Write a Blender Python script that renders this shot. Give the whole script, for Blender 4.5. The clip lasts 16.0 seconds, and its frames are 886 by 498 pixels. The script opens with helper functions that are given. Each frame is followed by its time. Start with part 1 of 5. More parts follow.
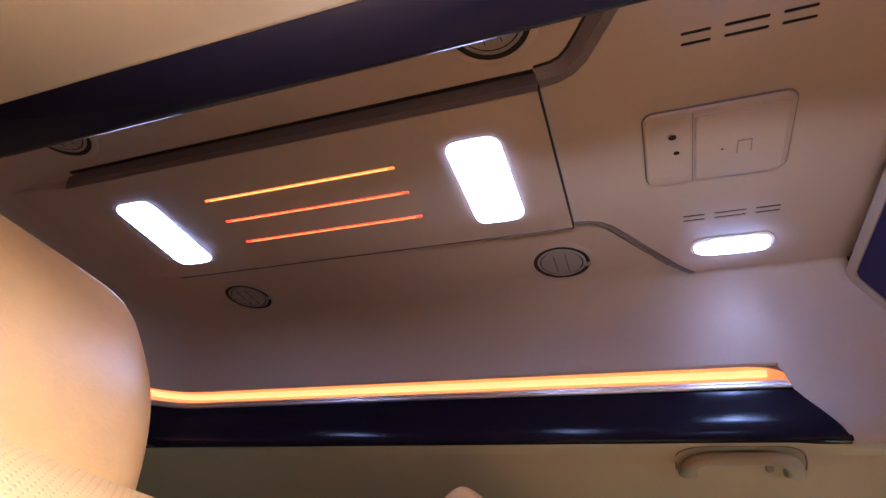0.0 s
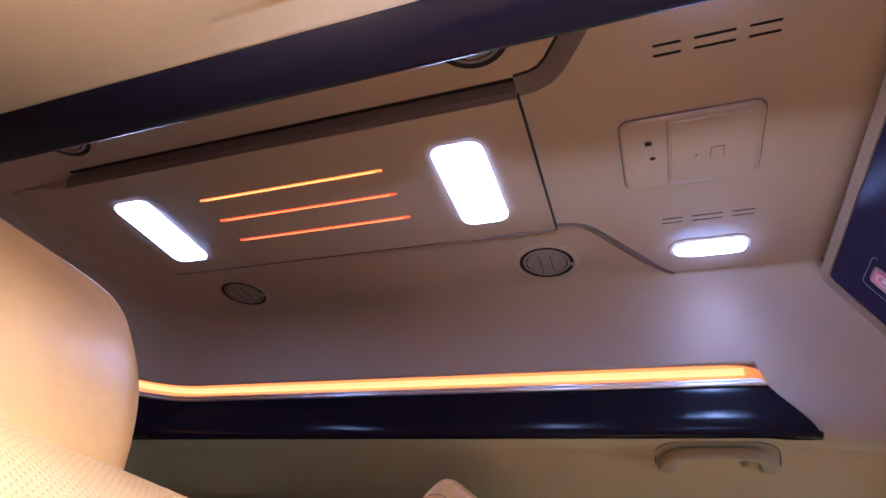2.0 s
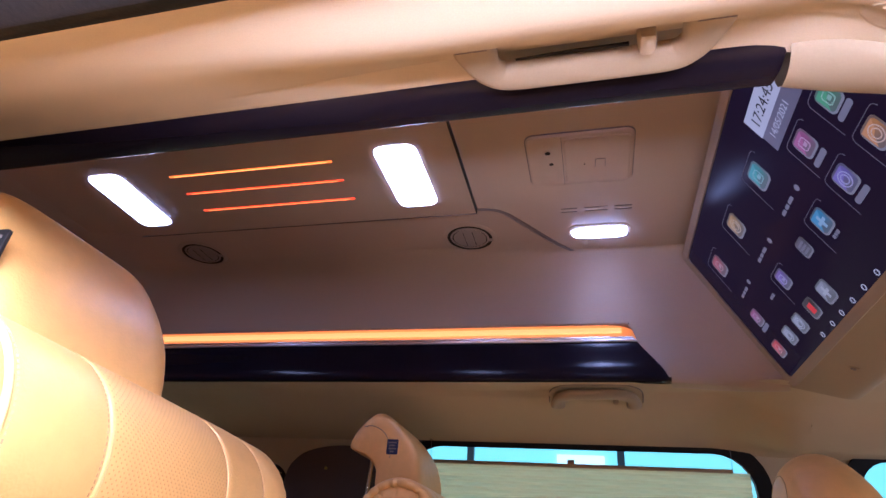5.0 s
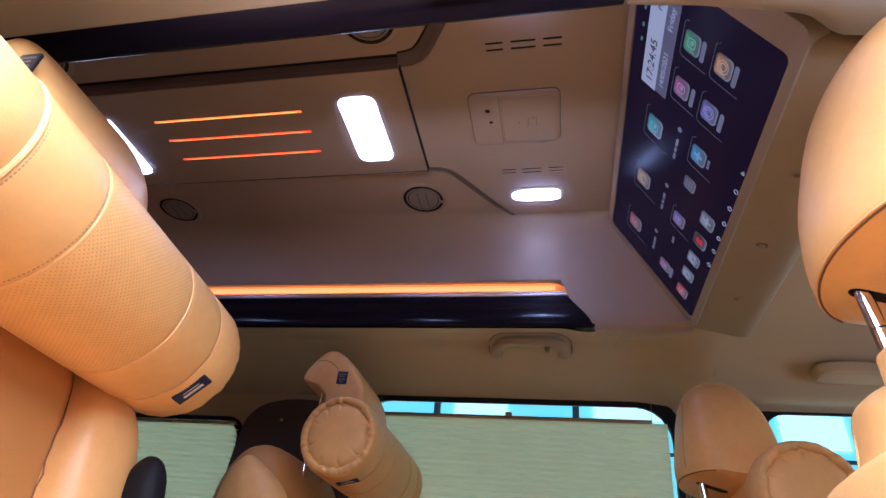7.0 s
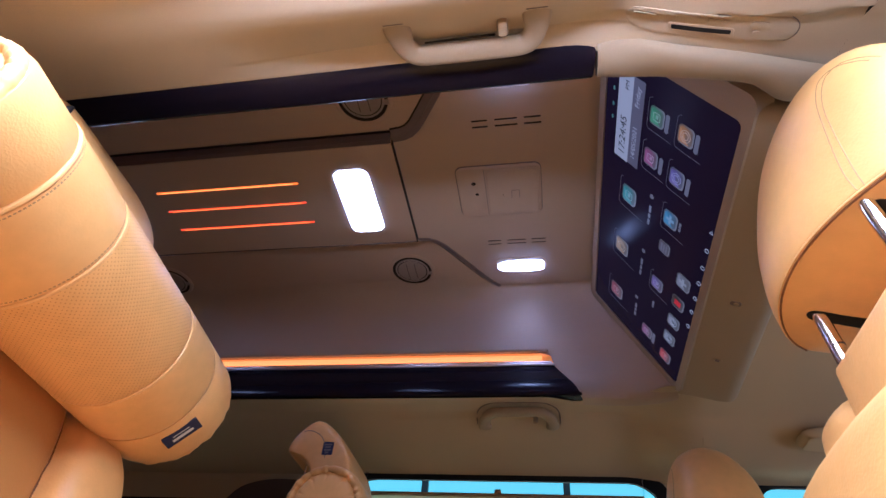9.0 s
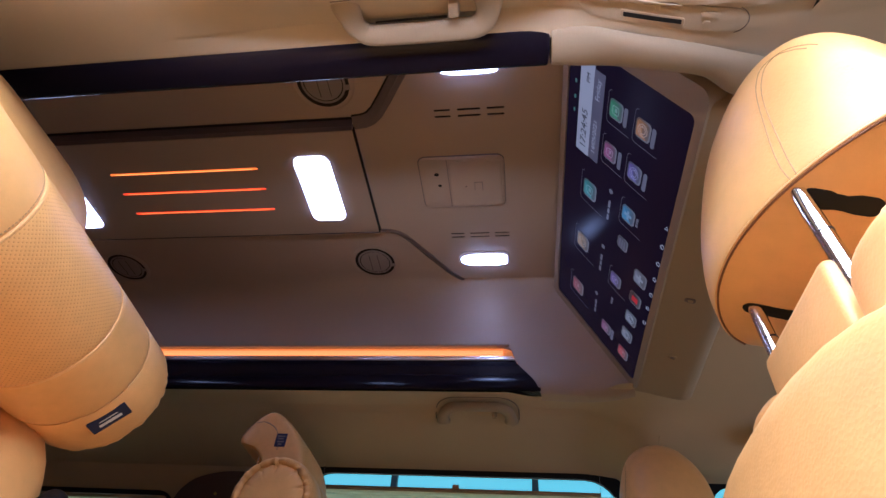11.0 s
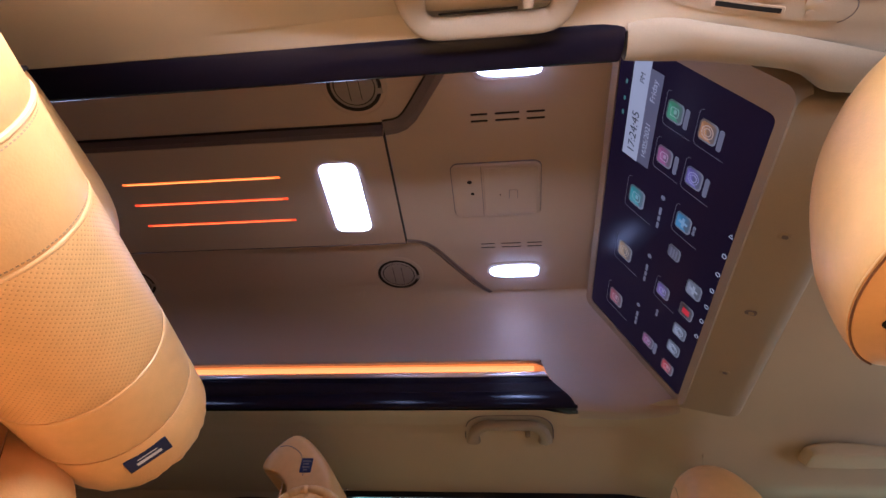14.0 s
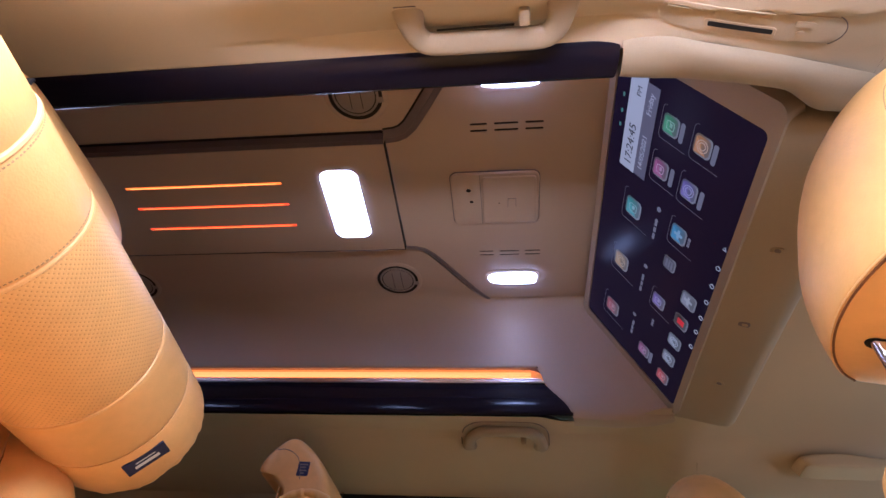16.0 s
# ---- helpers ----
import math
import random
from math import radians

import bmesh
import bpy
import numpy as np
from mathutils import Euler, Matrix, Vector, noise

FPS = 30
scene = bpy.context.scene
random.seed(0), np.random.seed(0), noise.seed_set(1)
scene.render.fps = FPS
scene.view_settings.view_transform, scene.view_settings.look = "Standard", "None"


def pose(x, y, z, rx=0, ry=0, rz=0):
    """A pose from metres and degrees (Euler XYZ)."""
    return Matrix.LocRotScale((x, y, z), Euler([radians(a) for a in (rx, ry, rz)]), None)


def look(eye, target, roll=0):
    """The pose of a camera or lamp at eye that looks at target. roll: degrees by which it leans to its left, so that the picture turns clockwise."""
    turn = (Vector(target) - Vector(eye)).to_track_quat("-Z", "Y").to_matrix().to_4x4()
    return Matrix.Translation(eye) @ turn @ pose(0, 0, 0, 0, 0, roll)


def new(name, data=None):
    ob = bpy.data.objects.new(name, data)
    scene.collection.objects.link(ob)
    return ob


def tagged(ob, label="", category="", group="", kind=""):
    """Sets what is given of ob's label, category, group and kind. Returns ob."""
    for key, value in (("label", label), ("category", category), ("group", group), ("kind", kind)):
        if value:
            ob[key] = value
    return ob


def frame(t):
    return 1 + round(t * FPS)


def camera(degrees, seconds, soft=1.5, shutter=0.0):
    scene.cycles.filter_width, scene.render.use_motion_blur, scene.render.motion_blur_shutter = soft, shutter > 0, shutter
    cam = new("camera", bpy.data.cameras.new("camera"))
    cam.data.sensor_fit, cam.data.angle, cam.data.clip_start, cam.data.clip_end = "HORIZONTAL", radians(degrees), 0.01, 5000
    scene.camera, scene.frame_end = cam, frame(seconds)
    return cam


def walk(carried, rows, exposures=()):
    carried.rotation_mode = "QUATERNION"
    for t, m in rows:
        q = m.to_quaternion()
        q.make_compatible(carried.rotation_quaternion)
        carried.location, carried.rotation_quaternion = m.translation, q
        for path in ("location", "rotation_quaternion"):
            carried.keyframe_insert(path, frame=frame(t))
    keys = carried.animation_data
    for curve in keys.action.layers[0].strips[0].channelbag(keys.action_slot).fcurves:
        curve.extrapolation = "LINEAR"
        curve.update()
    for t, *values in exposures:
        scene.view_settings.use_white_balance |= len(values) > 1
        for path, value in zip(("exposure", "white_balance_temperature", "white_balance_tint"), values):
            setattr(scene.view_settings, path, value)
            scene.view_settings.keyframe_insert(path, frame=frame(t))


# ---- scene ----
from mathutils.bvhtree import BVHTree

cam = camera(75.9, 16.0)
PATH = [
    (0, (-0.009, -0.065, 0.918), (-0.647, 1.447, 2.061), 6.4),
    (0.5, (-0.008, -0.061, 0.924), (-0.652, 1.431, 2.09), 6.6),
    (1, (0.002, -0.062, 0.921), (-0.645, 1.416, 2.103), 7.0),
    (1.5, (0.011, -0.074, 0.925), (-0.631, 1.428, 2.079), 6.8),
    (2, (0.027, -0.084, 0.906), (-0.618, 1.432, 2.04), 6.9),
    (2.5, (0.04, -0.101, 0.897), (-0.613, 1.421, 2.018), 6.9),
    (3, (0.057, -0.13, 0.891), (-0.595, 1.411, 1.987), 6.7),
    (3.5, (0.093, -0.174, 0.894), (-0.555, 1.391, 1.957), 6.2),
    (4, (0.114, -0.196, 0.875), (-0.521, 1.392, 1.912), 7.1),
    (4.5, (0.113, -0.245, 0.874), (-0.462, 1.386, 1.879), 6.7),
    (5, (0.11, -0.27, 0.846), (-0.365, 1.398, 1.844), 4.9),
    (7.5, (0.205, -0.277, 0.563), (-0.155, 1.266, 1.783), 6.7),
    (8, (0.2, -0.279, 0.547), (-0.12, 1.17, 1.888), 6.8),
    (8.5, (0.193, -0.276, 0.533), (-0.129, 1.144, 1.903), 6.3),
    (9, (0.197, -0.27, 0.525), (-0.135, 1.143, 1.901), 6.2),
    (9.5, (0.235, -0.248, 0.527), (-0.098, 1.178, 1.889), 6.4),
    (12, (0.238, -0.237, 0.535), (0.007, 1.184, 1.923), 5.4),
    (12.5, (0.214, -0.229, 0.559), (-0.022, 1.187, 1.951), 5.5),
    (13, (0.15, -0.216, 0.566), (-0.095, 1.194, 1.962), 5.6),
    (13.5, (0.126, -0.207, 0.567), (-0.116, 1.198, 1.969), 5.1),
    (14, (0.135, -0.208, 0.57), (-0.092, 1.199, 1.974), 4.4),
    (14.5, (0.138, -0.21, 0.568), (-0.082, 1.202, 1.967), 4.4),
    (15, (0.141, -0.211, 0.568), (-0.081, 1.204, 1.963), 4.7),
    (15.5, (0.141, -0.216, 0.566), (-0.092, 1.191, 1.969), 5.5),
    (16, (0.145, -0.223, 0.569), (-0.09, 1.177, 1.979), 5.4),
]
EXPOSURES = [(0.0, 0.32, 4700, 19), (3.0, 0.39, 4500, 22), (5.2, -0.06, 5010, 30), (7.3, -0.27, 4820, 21), (9.7, -0.53, 4790, 21), (11.5, -0.68, 4930, 20), (12.6, -0.68, 4930, 20), (13.3, -0.45, 4970, 21), (16.0, -0.21, 4990, 21)]
walk(cam, [(t, look(eye, target, roll)) for t, eye, target, roll in PATH], exposures=EXPOSURES)

# ---- light ----
world = bpy.data.worlds.new("sky")
scene.world = world
world.use_nodes = True
wn = world.node_tree
wn.nodes["Background"].inputs[0].default_value = (1.0, 0.93, 0.83, 1)  # an evenly lit hall
wn.nodes["Background"].inputs[1].default_value = 0.025


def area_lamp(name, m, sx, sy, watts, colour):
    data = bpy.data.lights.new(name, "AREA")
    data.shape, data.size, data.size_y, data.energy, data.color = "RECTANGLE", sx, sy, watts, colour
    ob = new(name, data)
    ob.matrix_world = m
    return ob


# daylight that falls in through the open sliding door from above
area_lamp("door_daylight", look((0.14, -0.38, 1.26), (0.13, 0.10, 1.03)), 1.15, 0.30, 44.5, (1.0, 0.91, 0.80))
# unseen fill lamp, added to brighten the near headliner
area_lamp("headliner_fill", look((0.19, -0.33, 0.985), (0.18, -0.15, 1.23)), 0.90, 0.16, 8.6, (1.0, 0.905, 0.81)).data.spread = radians(64)
# daylight through the windscreen, ahead of the front seats
area_lamp("windscreen_daylight", look((1.76, 0.58, 0.86), (0.6, 0.70, 1.10)), 1.20, 0.42, 5.0, (1.0, 0.96, 0.88))
# the reading lamps throw a narrow beam outwards on to the cove
for s in (1, -1):
    beam = bpy.data.lights.new("reading_beam", "SPOT")
    beam.energy, beam.color, beam.spot_size, beam.spot_blend, beam.shadow_soft_size = 0.60, (0.72, 0.75, 1.0), radians(84), 1.0, 0.02
    new("reading_beam", beam).matrix_world = look((0.148, 0.577 + s * 0.290, 1.518), (0.155, 0.577 + s * 0.43, 1.395))

# ---- materials ----


def material(name, base, rough=0.5, metal=0.0, vary=0.12, grain=0.0, scale=120.0, coat=0.0, stain=4.0, spec=0.5):
    """A painted, moulded or covered surface: colour drifts at a coarse and a fine scale, with a fine relief."""
    m = bpy.data.materials.new(name)
    m.use_nodes = True
    t = m.node_tree
    b = t.nodes["Principled BSDF"]
    b.inputs["Roughness"].default_value, b.inputs["Metallic"].default_value = rough, metal
    b.inputs["Coat Weight"].default_value = coat
    b.inputs["Specular IOR Level"].default_value = spec
    co = t.nodes.new("ShaderNodeTexCoord")
    n1 = t.nodes.new("ShaderNodeTexNoise")
    n1.inputs["Scale"].default_value, n1.inputs["Detail"].default_value = stain, 4
    n2 = t.nodes.new("ShaderNodeTexNoise")
    n2.inputs["Scale"].default_value, n2.inputs["Detail"].default_value = scale, 3
    mix = t.nodes.new("ShaderNodeMath")
    mix.operation = "ADD"
    t.links.new(co.outputs["Object"], n1.inputs["Vector"])
    t.links.new(co.outputs["Object"], n2.inputs["Vector"])
    t.links.new(n1.outputs["Fac"], mix.inputs[0])
    t.links.new(n2.outputs["Fac"], mix.inputs[1])
    ramp = t.nodes.new("ShaderNodeMapRange")
    ramp.inputs["From Min"].default_value, ramp.inputs["From Max"].default_value = 0.6, 1.4
    ramp.inputs["To Min"].default_value, ramp.inputs["To Max"].default_value = 1 - vary, 1 + vary
    t.links.new(mix.outputs[0], ramp.inputs["Value"])
    col = t.nodes.new("ShaderNodeVectorMath")
    col.operation = "SCALE"
    col.inputs[0].default_value = base
    t.links.new(ramp.outputs[0], col.inputs["Scale"])
    t.links.new(col.outputs[0], b.inputs["Base Color"])
    rr = t.nodes.new("ShaderNodeMapRange")
    rr.inputs["From Min"].default_value, rr.inputs["From Max"].default_value = 0.3, 0.7
    rr.inputs["To Min"].default_value, rr.inputs["To Max"].default_value = rough * 0.88, min(1, rough * 1.12)
    t.links.new(n1.outputs["Fac"], rr.inputs["Value"])
    t.links.new(rr.outputs[0], b.inputs["Roughness"])
    if grain:
        bump = t.nodes.new("ShaderNodeBump")
        bump.inputs["Strength"].default_value, bump.inputs["Distance"].default_value = grain, 0.001
        t.links.new(n2.outputs["Fac"], bump.inputs["Height"])
        t.links.new(bump.outputs[0], b.inputs["Normal"])
    return m


def leather(name, base, rough=0.42, perforated=False):
    """Grained leather; the perforated sort has rows of small holes along its UV map, in metres."""
    m = material(name, base, rough, vary=0.07, grain=0.0, scale=60, stain=7)
    t = m.node_tree
    b = t.nodes["Principled BSDF"]
    co = t.nodes["Texture Coordinate"]
    warp = t.nodes.new("ShaderNodeTexNoise")
    warp.inputs["Scale"].default_value = 160
    t.links.new(co.outputs["Object"], warp.inputs["Vector"])
    bend = t.nodes.new("ShaderNodeMixRGB")
    bend.inputs["Fac"].default_value = 0.004
    t.links.new(co.outputs["Object"], bend.inputs["Color1"])
    t.links.new(warp.outputs["Color"], bend.inputs["Color2"])
    vor = t.nodes.new("ShaderNodeTexVoronoi")
    vor.inputs["Scale"].default_value = 380
    t.links.new(bend.outputs[0], vor.inputs["Vector"])
    bump = t.nodes.new("ShaderNodeBump")
    bump.inputs["Strength"].default_value, bump.inputs["Distance"].default_value = 0.19, 0.0008
    t.links.new(vor.outputs["Distance"], bump.inputs["Height"])
    wr = t.nodes.new("ShaderNodeTexNoise")
    wr.inputs["Scale"].default_value, wr.inputs["Detail"].default_value = 26, 6
    t.links.new(co.outputs["Object"], wr.inputs["Vector"])
    bump2 = t.nodes.new("ShaderNodeBump")
    bump2.inputs["Strength"].default_value, bump2.inputs["Distance"].default_value = 0.22, 0.0028
    t.links.new(wr.outputs["Fac"], bump2.inputs["Height"])
    t.links.new(bump2.outputs[0], bump.inputs["Normal"])
    t.links.new(bump.outputs[0], b.inputs["Normal"])
    if perforated:
        # two lattices of holes, the second set between the first
        dist = []
        for shift in (0.0, 0.5):
            mp = t.nodes.new("ShaderNodeVectorMath")
            mp.operation = "MULTIPLY_ADD"
            mp.inputs[1].default_value, mp.inputs[2].default_value = (1 / 0.0056, 1 / 0.0056, 0), (shift, shift, 0)
            t.links.new(co.outputs["UV"], mp.inputs[0])
            fr = t.nodes.new("ShaderNodeVectorMath")
            fr.operation = "FRACTION"
            t.links.new(mp.outputs[0], fr.inputs[0])
            ce = t.nodes.new("ShaderNodeVectorMath")
            ce.operation = "DISTANCE"
            ce.inputs[1].default_value = (0.5, 0.5, 0)
            t.links.new(fr.outputs[0], ce.inputs[0])
            dist.append(ce)
        near = t.nodes.new("ShaderNodeMath")
        near.operation = "MINIMUM"
        t.links.new(dist[0].outputs["Value"], near.inputs[0])
        t.links.new(dist[1].outputs["Value"], near.inputs[1])
        hole = t.nodes.new("ShaderNodeMapRange")
        hole.inputs["From Min"].default_value, hole.inputs["From Max"].default_value = 0.06, 0.15
        t.links.new(near.outputs[0], hole.inputs["Value"])
        dark = t.nodes.new("ShaderNodeMix")
        dark.data_type = "RGBA"
        dark.inputs["A"].default_value = (base[0] * 0.66, base[1] * 0.56, base[2] * 0.44, 1)
        old = b.inputs["Base Color"].links[0].from_socket
        t.links.new(old, dark.inputs["B"])
        t.links.new(hole.outputs[0], dark.inputs["Factor"])
        t.links.new(dark.outputs["Result"], b.inputs["Base Color"])
        pit = t.nodes.new("ShaderNodeBump")
        pit.inputs["Strength"].default_value, pit.inputs["Distance"].default_value = 0.40, 0.0005
        dip = t.nodes.new("ShaderNodeMapRange")
        dip.inputs["From Min"].default_value, dip.inputs["From Max"].default_value = 0.05, 0.30
        t.links.new(near.outputs[0], dip.inputs["Value"])
        t.links.new(dip.outputs[0], pit.inputs["Height"])
        t.links.new(bump.outputs[0], pit.inputs["Normal"])
        t.links.new(pit.outputs[0], b.inputs["Normal"])
    return m


def glow(name, colour, strength, base=(0.8, 0.8, 0.8)):
    m = bpy.data.materials.new(name)
    m.use_nodes = True
    b = m.node_tree.nodes["Principled BSDF"]
    b.inputs["Base Color"].default_value = (*base, 1)
    b.inputs["Roughness"].default_value = 0.4
    b.inputs["Emission Color"].default_value = (*colour, 1)
    b.inputs["Emission Strength"].default_value = strength
    return m


TAUPE = material("taupe_roof_plastic", (0.42, 0.322, 0.243), 0.5, vary=0.05, grain=0.25, scale=500, stain=3)
HANDLE = material("beige_plastic", (0.345, 0.268, 0.177), 0.68, vary=0.05, grain=0.2, scale=500, stain=3)
LINER = material("headliner_fabric", (0.52, 0.425, 0.295), 0.95, vary=0.06, grain=0.12, scale=900, stain=3, spec=0.15)
TRIM = material("gloss_black_trim", (0.0090, 0.0068, 0.0136), 0.20, vary=0.1, coat=0.0, spec=0.15, stain=9)
SATIN = material("satin_black_trim", (0.010, 0.010, 0.014), 0.38, vary=0.1, stain=9)
RUBBER = material("black_rubber", (0.007, 0.007, 0.009), 0.6, vary=0.2, grain=0.3, scale=300, spec=0.2)
DARK = material("dark_gap", (0.004, 0.003, 0.003), 0.8, vary=0.1)
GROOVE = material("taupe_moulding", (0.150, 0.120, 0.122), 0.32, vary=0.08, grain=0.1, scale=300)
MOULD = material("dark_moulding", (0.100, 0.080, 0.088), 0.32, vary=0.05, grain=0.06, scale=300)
STRIP = material("brushed_chrome", (0.82, 0.82, 0.84), 0.34, 1.0, vary=0.03)
SWITCH = material("beige_switch_plastic", (0.47, 0.378, 0.26), 0.7, vary=0.05, grain=0.2, scale=500, stain=3)
CHROME = material("chrome", (0.80, 0.80, 0.82), 0.16, 1.0, vary=0.03)
TAN = leather("tan_leather", (0.80, 0.460, 0.150))
TAN_PERF = leather("perforated_tan_leather", (0.80, 0.460, 0.150), perforated=True)
PIPING = leather("tan_piping", (0.80, 0.475, 0.17), 0.40)
SEAM = leather("seam_thread", (0.46, 0.27, 0.11), 0.6)
CREASE = leather("dark_seam_and_shade", (0.20, 0.085, 0.028), 0.6)
CLIPGREY = material("grey_ring", (0.16, 0.145, 0.14), 0.35, vary=0.1)
VENTGREY = material("vent_grey", (0.25, 0.213, 0.19), 0.5, vary=0.06)
NAVY = material("navy_label", (0.012, 0.018, 0.07), 0.6, vary=0.1, grain=0.3, scale=900)
WHITE = material("white_print", (0.7, 0.7, 0.72), 0.6, vary=0.03)
BLIND = material("pleated_blind_cloth", (0.74, 0.69, 0.47), 0.9, vary=0.06, grain=0.5, scale=700, spec=0.1)
WOOD = material("brown_blind_rail", (0.30, 0.20, 0.11), 0.5, vary=0.2)
GREYCLOTH = material("charcoal_pillar_cloth", (0.105, 0.082, 0.074), 0.9, vary=0.15, grain=0.5, scale=600)
CARPET = material("beige_carpet", (0.30, 0.23, 0.16), 0.95, vary=0.2, grain=0.8, scale=500)
LAMP = glow("lamp_lens", (0.72, 0.77, 1.0), 15.2)
LAMP_F = glow("front_lamp_lens", (0.60, 0.69, 1.0), 23.0)
AMBER = glow("amber_light_channel", (1.0, 0.29, 0.05), 0.62, (0.8, 0.5, 0.2))
AMBER_TUBE = glow("amber_light_tube", (1.0, 0.37, 0.085), 1.65, (0.8, 0.5, 0.2))
REDLINE = glow("red_light_line", (1.0, 0.052, 0.004), 2.0, (0.1, 0.01, 0.0))
ORANGELINE = glow("orange_light_line", (1.0, 0.165, 0.011), 2.3, (0.1, 0.02, 0.0))
CORE = glow("orange_light_core", (1.0, 0.16, 0.02), 3.2, (0.1, 0.02, 0.0))
CORE_TOP = glow("amber_light_core", (1.0, 0.27, 0.04), 3.4, (0.1, 0.03, 0.0))
GLASS = bpy.data.materials.new("cyan_tinted_glass")
GLASS.use_nodes = True
gb = GLASS.node_tree.nodes["Principled BSDF"]
gb.inputs["Base Color"].default_value = (0.72, 0.93, 0.93, 1)
gb.inputs["Roughness"].default_value, gb.inputs["Transmission Weight"].default_value, gb.inputs["IOR"].default_value = 0.0, 1.0, 1.05
SCREEN = material("black_screen_glass", (0.016, 0.010, 0.024), 0.24, vary=0.05, spec=0.03)
SCREEN.node_tree.nodes["Principled BSDF"].inputs["Emission Color"].default_value = (0.62, 0.42, 1.0, 1)  # the panel's weak backlight
SCREEN.node_tree.nodes["Principled BSDF"].inputs["Emission Strength"].default_value = 0.009
# the blind's cloth lets some of the daylight behind it through
bt = BLIND.node_tree
thin = bt.nodes.new("ShaderNodeBsdfTranslucent")
both = bt.nodes.new("ShaderNodeMixShader")
both.inputs[0].default_value = 0.5
b_out = next(n for n in bt.nodes if n.type == "OUTPUT_MATERIAL")
bt.links.new(bt.nodes["Principled BSDF"].inputs["Base Color"].links[0].from_socket, thin.inputs["Color"])
bt.links.new(bt.nodes["Principled BSDF"].outputs[0], both.inputs[1])
bt.links.new(thin.outputs[0], both.inputs[2])
bt.links.new(both.outputs[0], b_out.inputs["Surface"])

# ---- mesh helpers ----
YC = 0.577  # the van's middle line; x points to its front, y to its far side


def mesh_of(bm, mat, smooth=True):
    bmesh.ops.recalc_face_normals(bm, faces=bm.faces)
    me = bpy.data.meshes.new("mesh")
    bm.to_mesh(me)
    bm.free()
    me.materials.append(mat)
    if smooth:
        for p in me.polygons:
            p.use_smooth = True
        me.set_sharp_from_angle(angle=radians(38))
    return me


def part(name, bm, mat, parent=None, label="", smooth=True):
    ob = new(name, mesh_of(bm, mat, smooth))
    if parent is not None:
        ob.parent = parent
        ob.matrix_parent_inverse = parent.matrix_world.inverted()
    if label:
        ob["label"] = label
    return ob


def thing(name, label, category, at=(0, 0, 0), group="", kind=""):
    ob = new(name)
    ob.location = at
    ob.matrix_world = Matrix.Translation(at)
    ob.empty_display_size = 0.02
    return tagged(ob, label, category, group, kind)


def grid(rows, close_u=False, close_v=False, cap=False):
    """A skin over rows of points."""
    bm = bmesh.new()
    vs = [[bm.verts.new(p) for p in row] for row in rows]
    nu, nv = len(vs), len(vs[0])
    for i in range(nu if close_u else nu - 1):
        for j in range(nv if close_v else nv - 1):
            q = [vs[i][j], vs[(i + 1) % nu][j], vs[(i + 1) % nu][(j + 1) % nv], vs[i][(j + 1) % nv]]
            try:
                bm.faces.new(q)
            except ValueError:
                pass
    if cap:
        for row in (vs[0], vs[-1]):
            try:
                bm.faces.new(row)
            except ValueError:
                pass
    bmesh.ops.remove_doubles(bm, verts=bm.verts, dist=1e-6)
    return bm


def box(x0, x1, y0, y1, z0, z1, bevel=0.0, seg=2):
    bm = bmesh.new()
    bmesh.ops.create_cube(bm, size=1, matrix=Matrix.LocRotScale(((x0 + x1) / 2, (y0 + y1) / 2, (z0 + z1) / 2), None, (x1 - x0, y1 - y0, z1 - z0)))
    if bevel:
        bmesh.ops.bevel(bm, geom=list(bm.edges), offset=bevel, segments=seg, affect="EDGES", profile=0.5)
    return bm


def rounded(w, h, r, n=6):
    """The outline of a rounded rectangle about the origin."""
    out = []
    for cx, cy, a in ((w / 2 - r, h / 2 - r, 0), (-w / 2 + r, h / 2 - r, 90), (-w / 2 + r, -h / 2 + r, 180), (w / 2 - r, -h / 2 + r, 270)):
        for k in range(n + 1):
            b = radians(a + 90 * k / n)
            out.append((cx + r * math.cos(b), cy + r * math.sin(b)))
    return out


def slab(outline, m, depth, edge=0.0, n=3):
    """A plate of that outline in the xy plane of m: its face at z = 0, its back at -depth, its rim rounded by edge."""
    rows = [[m @ Vector((x, y, -depth)) for x, y in outline]]
    cx = sum(p[0] for p in outline) / len(outline)
    cy = sum(p[1] for p in outline) / len(outline)
    hx = max(abs(p[0] - cx) for p in outline)
    hy = max(abs(p[1] - cy) for p in outline)
    for k in range(n + 1):
        a = math.pi / 2 * k / n
        if not edge and k:
            break
        inset, z = edge * (1 - math.cos(a)), -edge + edge * math.sin(a)
        rows.append([m @ Vector((cx + (x - cx) * (1 - inset / hx), cy + (y - cy) * (1 - inset / hy), z)) for x, y in outline])
    return grid(rows, close_v=True, cap=True)


def holed(outer, holes, m, depth):
    """A plate with openings cut through it."""
    bm = bmesh.new()
    edges = []
    for loop in (outer, *holes):
        vs = [bm.verts.new((x, y, 0)) for x, y in loop]
        edges += [bm.edges.new((vs[i], vs[(i + 1) % len(vs)])) for i in range(len(vs))]
    bmesh.ops.triangle_fill(bm, use_beauty=True, use_dissolve=False, edges=edges)
    got = bmesh.ops.extrude_face_region(bm, geom=list(bm.faces))
    for v in got["geom"]:
        if isinstance(v, bmesh.types.BMVert):
            v.co.z = -depth
    bmesh.ops.transform(bm, matrix=m, verts=bm.verts)
    return bm


